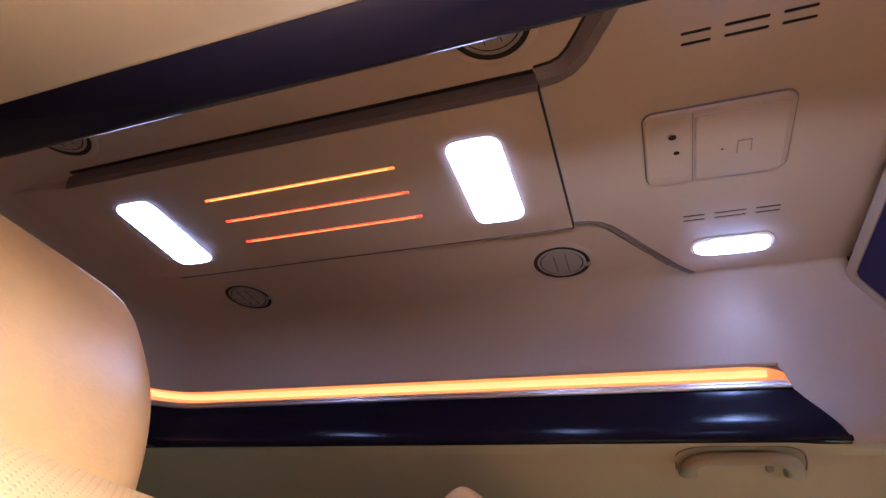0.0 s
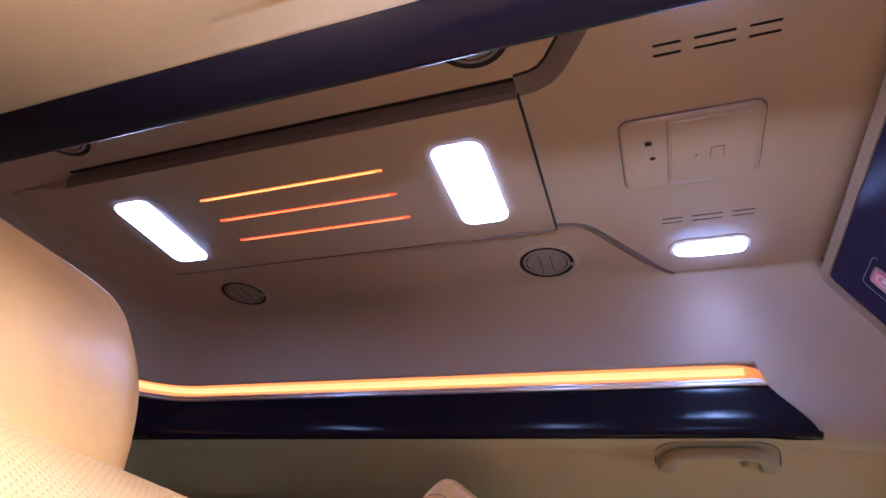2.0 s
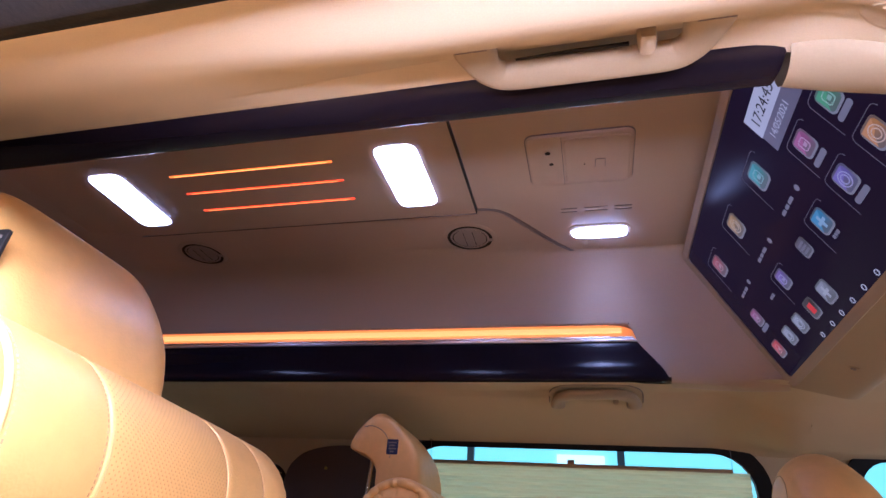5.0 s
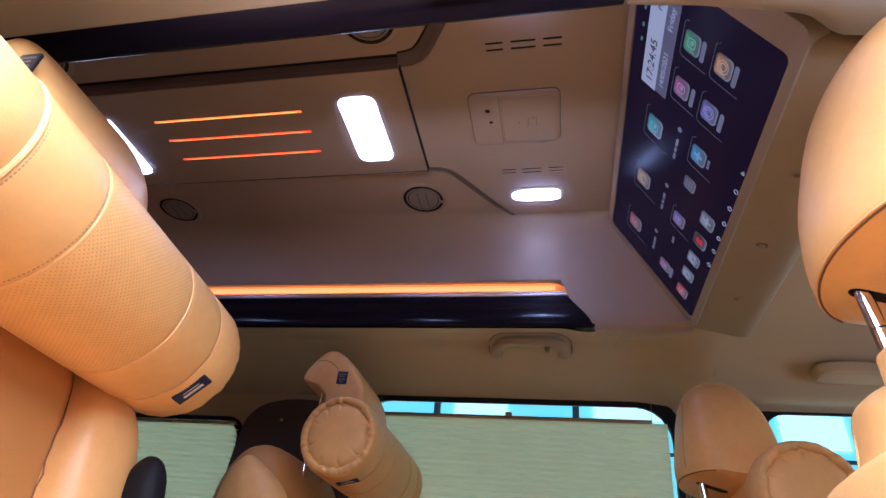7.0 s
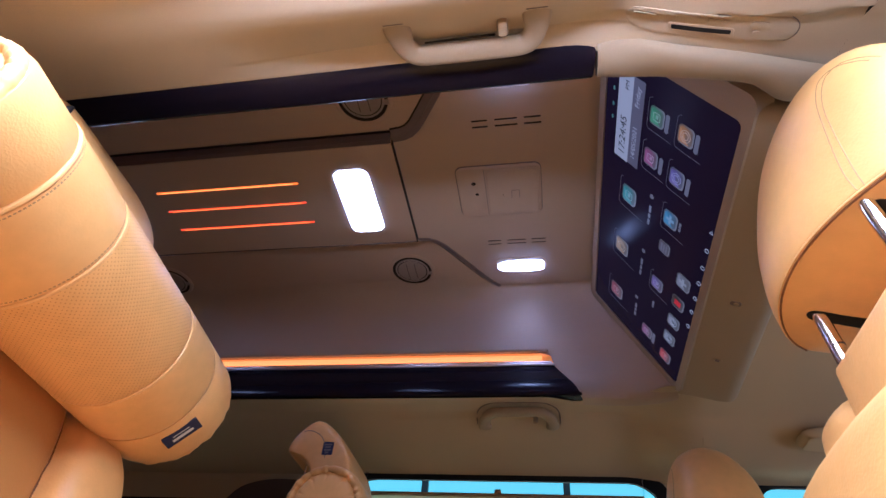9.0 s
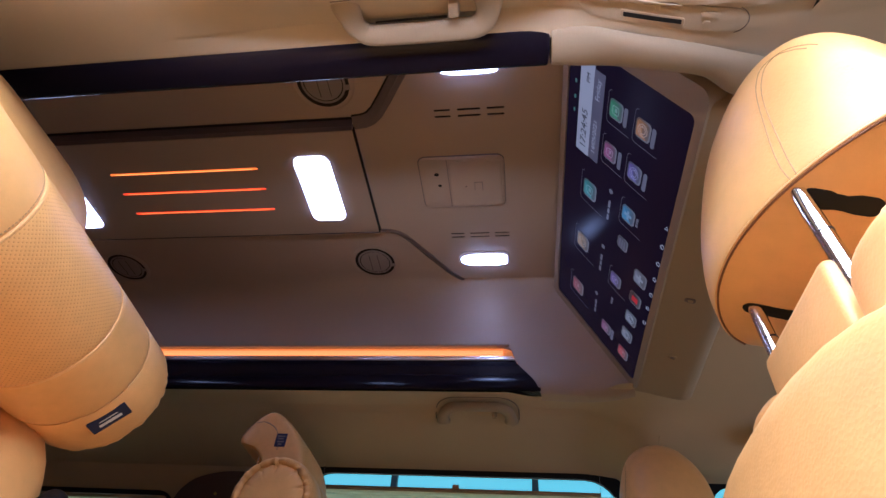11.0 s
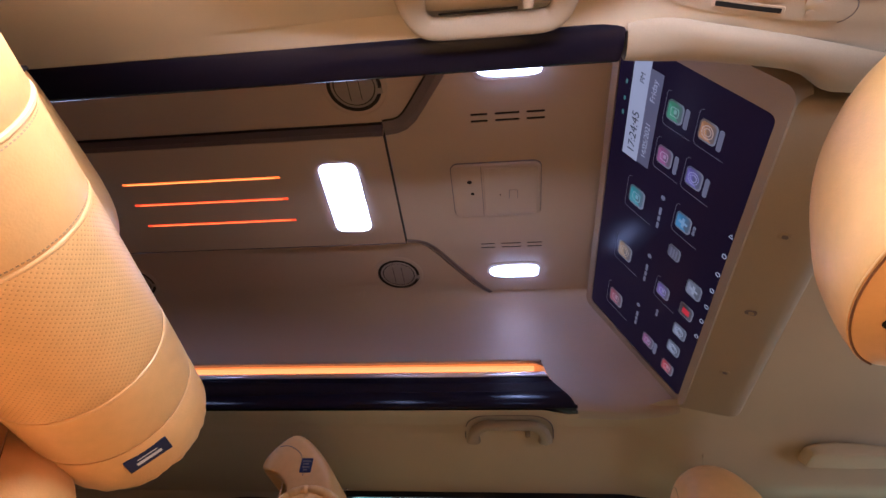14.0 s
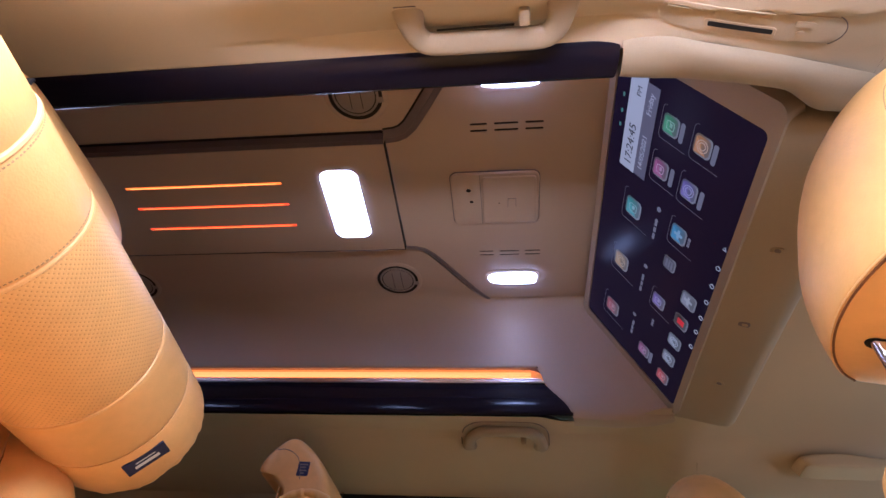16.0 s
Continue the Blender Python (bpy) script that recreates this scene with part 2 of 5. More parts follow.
def tube(path, r, n=10, closed=False, flat=1.0):
    """A round bar along a path of points."""
    pts = [Vector(p) for p in path]
    rows = []
    side = None
    for i, p in enumerate(pts):
        a = pts[(i + 1) % len(pts)] if closed or i + 1 < len(pts) else p
        b = pts[i - 1] if closed or i else p
        way = (a - b).normalized()
        if side is None:
            side = way.orthogonal().normalized()
        side = (side - way * side.dot(way)).normalized()
        up = way.cross(side)
        rows.append([p + r * (math.cos(t) * side + flat * math.sin(t) * up) for t in (2 * math.pi * k / n for k in range(n))])
    return grid(rows, close_u=closed, close_v=True, cap=not closed)


def smooth01(a, b, x):
    t = min(1, max(0, (x - a) / (b - a)))
    return t * t * (3 - 2 * t)


def spline(points, n=8, closed=False):
    """A smooth line through points."""
    pts = [Vector(p) for p in points]
    out = []
    cnt = len(pts)
    for i in range(cnt if closed else cnt - 1):
        if closed:
            a, b, c, d = pts[i - 1], pts[i], pts[(i + 1) % cnt], pts[(i + 2) % cnt]
        else:
            a, b, c, d = pts[max(i - 1, 0)], pts[i], pts[i + 1], pts[min(i + 2, cnt - 1)]
        for k in range(n):
            t = k / n
            out.append(0.5 * ((2 * b) + (c - a) * t + (2 * a - 5 * b + 4 * c - d) * t * t + (3 * b - a - 3 * c + d) * t ** 3))
    if not closed:
        out.append(pts[-1])
    return out


def cushion(profile, y0, y1, power=3.2, n=14, pivot=None, px=None):
    """A stuffed body: a closed outline in x and z carried across from y0 to y1, rounded off at both ends."""
    pts = [Vector((p[0], p[1], 0)) for p in profile]
    cx = sum(p.x for p in pts) / len(pts)
    cz = sum(p.y for p in pts) / len(pts) if pivot is None else pivot
    rows = []
    for k in range(n + 1):
        v = -math.cos(math.pi * k / n)
        s = max(0.02, (1 - abs(v) ** power)) ** (1 / power)
        y = (y0 + y1) / 2 + v * (y1 - y0) / 2
        sx = s if px is None else max(0.02, (1 - abs(v) ** px)) ** (1 / px)
        rows.append([(cx + (p.x - cx) * sx, y, cz + (p.y - cz) * s) for p in pts])
    return grid(rows, close_v=True, cap=True)


# ---- the raised roof ----
XF, XR, RC, UR = 0.205, -1.08, 0.22, 0.44  # where the cove ends, its rear bend begins, the bend's radius, half width


def u_path(x_front):
    """The plan of the recess's rim: along the far side, round the rear, along the near side; each point with its outward way."""
    out = []
    n = 26
    for k in range(n + 1):
        x = x_front + (XR - x_front) * k / n
        out.append((Vector((x, UR)), Vector((0, 1))))
    for k in range(1, 13):
        a = radians(90 + 90 * k / 12)
        way = Vector((math.cos(a), math.sin(a)))
        out.append((Vector((XR, UR - RC)) + RC * way, way))
    half = out[:]
    for p, w in reversed(half):
        out.append((Vector((p.x, -p.y)), Vector((w.x, -w.y))))
    return out


def rim(profile, x_front, slant=None):
    """Carries a profile of (outward distance, height) round the recess."""
    rows = []
    for p, w in u_path(x_front):
        row = []
        for d, z in profile:
            q = p + w * d
            x = q.x
            if slant and q.x > XR:
                f = (p.x - XR) / (x_front - XR)
                x = XR + (slant(z) - XR) * f
            row.append((x, YC + q.y, z))
        rows.append(row)
    return grid(rows)


Z_SIDE, Z_MID, Z_FRONT = 1.548, 1.525, 1.538
COVE = [(-0.130, Z_SIDE), (-0.112, Z_SIDE - 0.0012), (-0.088, 1.5415), (-0.062, 1.524), (-0.040, 1.497), (-0.022, 1.463), (-0.010, 1.430), (-0.002, 1.399), (0.000, 1.390), (0.004, 1.386), (0.012, 1.388), (0.030, 1.397)]
ceiling = part("ceiling", rim([(q.x, q.y) for q in spline([(d, z, 0) for d, z in COVE[:9]], 4)] + COVE[9:], XF), TAUPE)
tagged(ceiling, "cream moulded cove round the raised roof recess", "ceiling", kind="structure")

# flat upper skin of the recess, above the side strips
part("ceiling_upper", box(-1.32, 0.52, YC - 0.345, YC + 0.345, Z_SIDE - 0.0005, Z_SIDE + 0.02), TAUPE)
tagged(bpy.data.objects["ceiling_upper"], "cream side strips of the raised ceiling", "ceiling", kind="structure")


def end_x(z):
    return 0.216 + (1.356 - z) / 0.106 * 0.066


# amber light tube behind the cove's lip, chrome line and black rail below it
cove_light = thing("cove_light", "glowing amber light strip in the roof cove", "light strip", (-0.5, YC, 1.36))
part("light_channel", rim([(0.030, 1.396), (0.036, 1.390), (0.036, 1.352), (0.012, 1.352)], 0.232), AMBER, cove_light, "amber lit channel")
part("light_tube", rim([(0.034, 1.3895), (0.029, 1.3885), (0.0265, 1.384), (0.0275, 1.3785), (0.034, 1.3765)], 0.190), AMBER_TUBE, cove_light, "bright amber light tube")
chrome = part("chrome_strip", rim([(0.022, 1.3620)] + [(0.0150 + 0.0050 * math.cos(radians(a)), 1.3576 + 0.0042 * math.sin(radians(a))) for a in range(90, 241, 15)] + [(0.0120 + 0.0050 * math.cos(radians(a)), 1.3497 + 0.0040 * math.sin(radians(a))) for a in range(135, 271, 15)], 0.216, end_x), STRIP)
tagged(chrome, "thin chrome strip along the black rail", "trim", kind="structure")
rail = part("trim", rim([(0.009, 1.3478), (0.0125, 1.3440), (0.0105, 1.334), (0.003, 1.318), (-0.0065, 1.299), (-0.0140, 1.282), (-0.0182, 1.268), (-0.0190, 1.2605), (-0.0181, 1.2562), (-0.0167, 1.2532), (-0.0147, 1.2508), (-0.0122, 1.2492), (-0.009, 1.2484), (0.008, 1.246), (0.028, 1.246), (0.036, 1.252), (0.036, 1.30)], 0.216, end_x), TRIM)
for v in rail.data.vertices:
    u = v.co.y - YC
    if 0.418 < u and v.co.z < 1.2725:  # the far rail's face reaches a little lower, its underside lies behind the cloth
        v.co.z += -0.0065 * smooth01(1.2725, 1.2545, v.co.z) if u < 0.4275 else 0.006
tagged(rail, "glossy black rail round the roof recess", "trim", kind="structure")

# the cove's lip bends down at the front end of the light strip
for side in (1, -1):
    arc = [(0.160 + 0.066 * math.sin(radians(a)), 1.354 + 0.034 * math.cos(radians(a)) ** 0.8) for a in range(0, 91, 9)]
    loop = arc + [(0.236, 1.353), (0.236, 1.3895), (0.160, 1.3895)]
    bm = holed([(x, z) for x, z in loop], [], Matrix.Translation((0, YC + side * (UR + 0.010), 0)) @ pose(0, 0, 0, 90, 0, 0), 0.004 * side)
    part("lip_end", bm, TAUPE, ceiling, smooth=False)

# front cheeks that join the rail's ends to the screen's surround
CHEEK_0 = [(q.x, q.y) for q in spline([(d, z, 0) for d, z in COVE[:9]], 4)][4:] + [(0.012, 1.345), (0.0, 1.30), (-0.004, 1.262), (0.004, 1.248), (0.020, 1.243), (0.036, 1.246)]
CHEEK_1 = spline([(0.334, 0.332, 1.546), (0.337, 0.351, 1.5375), (0.344, 0.357, 1.515), (0.358, 0.359, 1.486), (0.374, 0.360, 1.454), (0.390, 0.361, 1.424), (0.404, 0.362, 1.394), (0.416, 0.363, 1.370)], 4)
CHEEK_1 += [Vector(p) for p in ((0.430, 0.364, 1.345), (0.460, 0.366, 1.290), (0.484, 0.368, 1.236), (0.491, 0.373, 1.219), (0.494, 0.384, 1.214), (0.496, 0.400, 1.217))]
for side, nm in ((1, "cheek_far"), (-1, "cheek_near")):
    rows = []
    n = 24
    for i in range(n + 1):
        s = i / n
        row = []
        for j, ((d0, z0), end) in enumerate(zip(CHEEK_0, CHEEK_1)):
            xa = XF if z0 > 1.38 else end_x(z0)
            e = s ** (1.7 + 1.2 * smooth01(0, 31, j))
            ez = s ** 1.7
            row.append((xa + (end.x - xa) * s, YC + side * ((UR + d0) * (1 - e) + end.y * e), z0 * (1 - ez) + end.z * ez))
        rows.append(row if side > 0 else row[:30])
    c = part("ceiling_" + nm, grid(rows), TAUPE)
    tagged(c, "cream moulded cheek beside the roof screen", "ceiling", kind="structure")

# on the door's side a rounded beam runs on from the rail's end and widens into a step beside the screen
BEAM_OUT = [(0.2865, 0.1020, 1.2475), (0.315, 0.0945, 1.233), (0.341, 0.0915, 1.2165), (0.375, 0.0930, 1.1985), (0.437, 0.1035, 1.190), (0.50, 0.1175, 1.182), (0.56, 0.133, 1.178), (0.62, 0.150, 1.176)]
BEAM_IN = [(0.2865, 0.1480, 1.2440), (0.320, 0.1440, 1.229), (0.355, 0.1390, 1.2150), (0.385, 0.1380, 1.204), (0.440, 0.1440, 1.196), (0.470, 0.1500, 1.1925), (0.487, 0.160, 1.189), (0.506, 0.1725, 1.186), (0.53, 0.1760, 1.184), (0.62, 0.184, 1.182)]


def along_line(points, x):
    q = spline(points, 10)
    return float(np.interp(x, [p.x for p in q], [p.y for p in q])), float(np.interp(x, [p.x for p in q], [p.z for p in q]))


rows = []
for i in range(68):
    x = 0.2865 + 0.3335 * i / 67
    (yo, zo), (yi, zi) = along_line(BEAM_OUT, x), along_line(BEAM_IN, x)
    w = yi - yo
    yw = YC - 0.366 - 0.075 * (1 - smooth01(0.28, 0.42, x))
    rows.append([(x, yo - 0.002, zo + 0.006), (x, yo + 0.0005, zo - 0.001), (x, yo + 0.004, zo - 0.005), (x, yo + 0.28 * w, zo + (zi - zo) * 0.28 - 0.0095), (x, yo + 0.55 * w, zo + (zi - zo) * 0.55 - 0.0105),
                 (x, yo + 0.80 * w, zi - 0.0075), (x, yi - 0.003, zi - 0.0025), (x, yi, zi + 0.001), (x, yi + 0.002, zi + 0.006), (x, yi + 0.0035, zi + 0.034), (x, max(yi + 0.006, yi + 0.45 * (yw - yi)), zi + 0.075), (x, max(yw, yi + 0.010), zi + 0.145), (x, max(yw, yi + 0.010) + 0.003, 1.38)])
tagged(part("ceiling_beam", grid(rows), HANDLE), "beige moulded beam between the roof rail and the screen housing", "ceiling", kind="structure")

# ---- centre panel with its lamps and light lines ----
console = thing("ceiling_light_panel", "cream roof panel with two lit lamps and three red light lines", "light panel", (-0.5, YC, Z_MID))


rows = []
for x, dz in ((-0.1058, 0), (-0.5, 0), (-0.90, 0), (-0.945, 0.0015), (-0.985, 0.006), (-1.03, 0.0125), (-1.075, 0.0185), (-1.12, 0.0222)):
    rows.append([(x, YC + u, min(Z_MID + dz + h, Z_SIDE + 0.001)) for u, h in ((-0.156, 0.03), (-0.154, 0), (-0.152, -0.0006), (0.0, -0.0006), (0.144, -0.0006), (0.146, 0), (0.148, 0.03))])
part("panel", grid(rows), TAUPE, console)
for s, u in ((-1, -0.155), (1, 0.147)):
    rows = []
    for k in range(27):
        x = -0.955 + k * (0.849 / 26)
        w = (0.0135 if s < 0 else 0.009) * min(1, math.sqrt(max(0.0, 1 - (1 - min(1, (k + 0.3) / 2.3)) ** 2)))
        rows.append([(x, YC + u + s * w * a, z) for a, z in ((0, Z_MID + 0.0005), (0.10, Z_MID - 0.0014), (0.20, Z_MID - 0.0004), (0.52, Z_MID + 0.0050), (0.56, Z_MID + 0.0046), (0.62, Z_MID + 0.0062), (0.95, Z_SIDE - 0.004), (1.0, Z_SIDE - 0.0005))])
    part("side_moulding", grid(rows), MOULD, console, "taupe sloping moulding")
FACE_DOWN = pose(0, 0, 0, 180, 0, 0)
for x in (-0.867, -0.2185):
    o = rounded(0.083, 0.194, 0.020)
    part("lamp_lens", slab(o, pose(x, 0.5805, Z_MID - 0.004) @ FACE_DOWN, 0.006, 0.003), LAMP, console, "lit white rectangular lamp lens")
for k, (u, mat) in enumerate(((-0.066, ORANGELINE), (-0.006, REDLINE), (0.058, REDLINE))):
    part("light_line", box(-0.717, -0.350, YC + u - 0.0028, YC + u + 0.0028, Z_MID - 0.002, Z_MID + 0.003, 0.001, 1), mat, console, "thin glowing red-orange light line")
    part("light_core", box(-0.705, -0.362, YC + u - 0.0010, YC + u + 0.0010, Z_MID - 0.0026, Z_MID - 0.001), CORE_TOP if k == 0 else CORE, console, "hot core of the light line", smooth=False)

# ---- front section of the raised ceiling ----
outline = [(-0.1040, 0.148)]
outline += [(-0.075, 0.151), (-0.055, 0.160), (-0.035, 0.179), (0.060, 0.314), (0.074, 0.331), (0.088, 0.345), (0.34, 0.345)]
outline = outline + [(x, -u) for x, u in reversed(outline)]
SLOTS = [(x0, x1, y - YC, h) for y, h in ((0.3945, 0.0050), (0.4095, 0.0050), (0.7505, 0.0040), (0.7625, 0.0040)) for x0, x1 in ((0.071, 0.105), (0.119, 0.167), (0.180, 0.216))]
slot_loops = [[((x0 + x1) / 2 + x, u + v) for x, v in rounded(x1 - x0, h, h * 0.45, 2)] for x0, x1, u, h in SLOTS]
FRONT_M = pose(0, YC, Z_FRONT) @ Matrix.Diagonal((1, 1, -1, 1))
front = part("ceiling_front", holed([(x, u) for x, u in outline], slot_loops, FRONT_M, 0.010), TAUPE, smooth=False)
tagged(front, "cream front section of the raised ceiling with air slots", "ceiling", kind="structure")
for u in (-0.175, 0.179):
    # black plate close behind the slots paints their depth as dark
    part("slot_shadow", box(0.055, 0.235, YC + u - 0.02, YC + u + 0.02, Z_FRONT + 0.0012, Z_FRONT + 0.006), DARK, front, "black plate for the shaded depth behind the slots", smooth=False)


def lens_loop(a, b, n=40):
    """An outline with a squared front end and a tapered rear end."""
    out = []
    for k in range(n):
        c, s = math.cos(2 * math.pi * k / n), math.sin(2 * math.pi * k / n)
        p = 0.42 if c > 0 else 0.78
        out.append((a * math.copysign(abs(c) ** p, c), b * math.copysign(abs(s) ** p, s)))
    return out


def round_lamp(u):
    lamp = thing("reading_lamp", "small lit white reading lamp in the cream ceiling", "lamp", (0.1465, YC + u, Z_FRONT), "reading lamps")
    part("lens", slab(lens_loop(0.060, 0.0192), pose(0.1485, YC + u, Z_FRONT - 0.0105) @ FACE_DOWN, 0.010, 0.008), LAMP_F, lamp, "lit white lens")
    part("bezel", slab(rounded(0.136, 0.056, 0.024), pose(0.1485, YC + u, Z_FRONT - 0.0018) @ FACE_DOWN, 0.003, 0.001), TAUPE, lamp)


round_lamp(0.2675)
round_lamp(-0.2815)

# overhead socket panel
ctl = thing("overhead_panel", "cream overhead panel with sockets and a small flap", "control panel", (0.112, 0.582, Z_FRONT))
part("gap", slab(rounded(0.1935, 0.1505, 0.017), pose(0.1150, 0.5840, Z_FRONT - 0.0012) @ FACE_DOWN, 0.003), GROOVE, ctl, "thin shadowed joint")
part("base_plate", slab(rounded(0.190, 0.146, 0.016), pose(0.1152, 0.5845, Z_FRONT - 0.0065) @ FACE_DOWN, 0.009, 0.0042), TAUPE, ctl)
# the socket's face is hollowed towards its two sockets
rows = []
for i in range(15):
    rows.append([])
    for j in range(21):
        px, py = 0.0245 + 0.0575 * i / 14, 0.516 + 0.136 * j / 20
        edge = min(i, 14 - i) / 14 * 4
        dip = 0.0042 * math.exp(-((px - 0.056) / 0.013) ** 2 - ((py - 0.556) / 0.014) ** 2) + 0.003 * math.exp(-((px - 0.061) / 0.012) ** 2 - ((py - 0.589) / 0.012) ** 2) + 0.003 * math.exp(-((px - 0.052) / 0.009) ** 2 - ((py - 0.622) / 0.007) ** 2)
        rise = 0.0028 * min(1, edge) * smooth01(0, 3, j) * smooth01(0, 3, 20 - j)
        rows[-1].append((px, py, Z_FRONT - 0.0066 - rise + dip))
part("socket_face", grid(rows), TAUPE, ctl)
part("flap", slab(rounded(0.117, 0.130, 0.008), pose(0.1455, 0.5855, Z_FRONT - 0.0092) @ FACE_DOWN, 0.004, 0.0032), TAUPE, ctl)
part("division", box(0.0836, 0.0848, 0.516, 0.652, Z_FRONT - 0.0080, Z_FRONT - 0.005), GROOVE, ctl, "thin dark joint")
for y, r in ((0.556, 0.0052), (0.588, 0.0042)):
    part("socket_hole", slab(rounded(2 * r, 2 * r * 0.85, r * 0.84), pose(0.058 + (y - 0.556) * 0.15, y, Z_FRONT - 0.0072) @ FACE_DOWN, 0.002, 0.0002), DARK, ctl, "small black socket")
part("finger_notch", tube([(0.160, 0.580, Z_FRONT - 0.0093), (0.143, 0.580, Z_FRONT - 0.0093), (0.142, 0.603, Z_FRONT - 0.0093)], 0.0008, 6), GROOVE, ctl)
part("finger_notch", tube([(0.160, 0.580, Z_FRONT - 0.0093), (0.160, 0.603, Z_FRONT - 0.0093)], 0.0007, 6), GROOVE, ctl)
part("pin_hole", slab(rounded(0.003, 0.003, 0.0014), pose(0.123, 0.592, Z_FRONT - 0.0096) @ FACE_DOWN, 0.001), DARK, ctl)

# ---- round air vents in the side strips ----


def vent(x, u):
    v = thing("air_vent", "round beige air vent with a dark ring in the ceiling", "vent", (x, YC + u, Z_SIDE), "round ceiling vents")
    def disc(name, r0, r1, z0, z1, mat, label=""):
        n = 40
        rows = [[(x + r * math.cos(2 * math.pi * k / n), YC + u + r * math.sin(2 * math.pi * k / n), Z_SIDE - z) for k in range(n)] for r, z in ((r0, z0), ((r0 + r1) / 2, max(z0, z1) + 0.0006), (r1, z1))]
        return part(name, grid(rows, close_v=True), mat, v, label)
    disc("bezel", 0.0640, 0.0535, 0.0005, 0.0030, TAUPE)
    disc("dark_ring", 0.0545, 0.0450, 0.0018, 0.0018, DARK, "dark gap")
    disc("ring", 0.0462, 0.0412, 0.0022, 0.0036, VENTGREY)
    disc("inner_gap", 0.0415, 0.0385, 0.0020, 0.0020, DARK)
    disc("rotor", 0.0390, 0.0002, 0.0028, 0.0046, VENTGREY, "taupe vent rotor")
    for d in (-0.011, 0.011):
        part("slat_line", box(x + d - 0.0006, x + d + 0.0006, YC + u - 0.028, YC + u + 0.028, Z_SIDE - 0.0052, Z_SIDE - 0.0035), DARK, v, smooth=False)
    part("tab", box(x + 0.040, x + 0.0545, YC + u + 0.006, YC + u + 0.018, Z_SIDE - 0.0036, Z_SIDE - 0.0015, 0.0008, 1), VENTGREY, v)


for x in (-0.147, -0.876):
    for u in (0.280, -0.256):
        vent(x, u)

# dark joints outside the panel's mouldings
for s, u, w in ((-1, -0.1705, 0.0032), (1, 0.1570, 0.0014)):
    j = part("trim_joint", box(-0.94, -0.108, YC + u - w, YC + u + w, Z_SIDE - 0.0018, Z_SIDE + 0.001), DARK if s < 0 else GROOVE, smooth=False)
    tagged(j, "dark joint beside the ceiling panel", "trim", kind="structure")
for s in (1, -1):
    line = [(-0.104, 0.149), (-0.078, 0.152), (-0.058, 0.160), (-0.040, 0.176), (-0.02, 0.203), (0.02, 0.260), (0.060, 0.316), (0.078, 0.336), (0.09, 0.348)]
    k = 1.0 if s < 0 else 0.72
    rows, joint = [], []
    for i, (x, u) in enumerate(line):
        a = Vector(line[min(i + 1, len(line) - 1)]) - Vector(line[max(i - 1, 0)])
        w = Vector((-a.y, a.x)).normalized()
        rows.append([(x + w.x * d, YC + s * (u + w.y * d), z) for d, z in ((-0.0015, Z_FRONT - 0.0002), (0.0, Z_FRONT - 0.0016), (0.010 * k, Z_FRONT + 0.0005), (0.011 * k, Z_FRONT - 0.0002), (0.022 * k, Z_SIDE - 0.005), (0.026 * k, Z_SIDE - 0.0015))])
        joint.append((x + w.x * 0.0275 * k, YC + s * (u + w.y * 0.0275 * k), Z_SIDE - 0.0006))
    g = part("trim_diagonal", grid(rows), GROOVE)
    part("joint", tube(joint, 0.0022 if s < 0 else 0.0009, 6), DARK, g, "dark joint")
    tagged(g, "taupe diagonal moulding on the raised ceiling", "trim", kind="structure")
part("trim_seam", box(-0.1056, -0.1040, YC - 0.155, YC + 0.148, Z_MID - 0.0012, Z_MID + 0.012), DARK)
tagged(bpy.data.objects["trim_seam"], "dark joint between the roof panels", "trim", kind="structure")

# ---- screen in its surround ----
S_TOP, S_LOW = Vector((0.340, 0, 1.501)), Vector((0.488, 0, 1.228))
s_down = (S_LOW - S_TOP).normalized()
S_H, S_W = (S_LOW - S_TOP).length, 0.692
s_right = Vector((0, -1, 0))
s_out = s_right.cross(-s_down)
SM = Matrix.Translation((0.414, YC, 1.3645)) @ Matrix((s_right, -s_down, s_out)).transposed().to_4x4()
screen = thing("roof_screen", "large dark roof screen showing an app menu, cream surround", "screen", (0.414, YC, 1.3645))
part("display", slab(rounded(S_W, S_H, 0.012), SM @ pose(0, 0, 0.002), 0.01, 0.001), SCREEN, screen, "glossy black display glass")
frame_o = [(x + 0.013, y) for x, y in rounded(S_W + 0.066, S_H + 0.034, 0.02)]
bm = holed(frame_o, [rounded(S_W + 0.001, S_H + 0.001, 0.012)], SM @ pose(0, 0, 0.0045), 0.03)
part("surround", bm, HANDLE, screen, "cream plastic surround")

# underside of the screen's housing, its two ends turned up
rows = []
for x, z in ((0.490, 1.216), (0.496, 1.2135), (0.505, 1.2118), (0.545, 1.2015), (0.570, 1.1950), (0.584, 1.1922), (0.594, 1.1918), (0.603, 1.1945), (0.610, 1.2005), (0.614, 1.212), (0.615, 1.25)):
    ends = [(0.3770, 0.050), (0.3762, 0.012), (0.3745, 0.0045), (0.3710, 0.0012), (0.3660, 0.0)]
    row = [(x, YC - h, z + dz) for h, dz in ends] + [(x, YC + h, z) for h in (-0.25, -0.12, 0, 0.12, 0.25)] + [(x, YC + h, z + dz) for h, dz in reversed(ends)]
    rows.append(row)
hs = part("screen_housing", grid(rows), HANDLE)
tagged(hs, "cream underside of the roof screen housing", "ceiling", kind="structure")

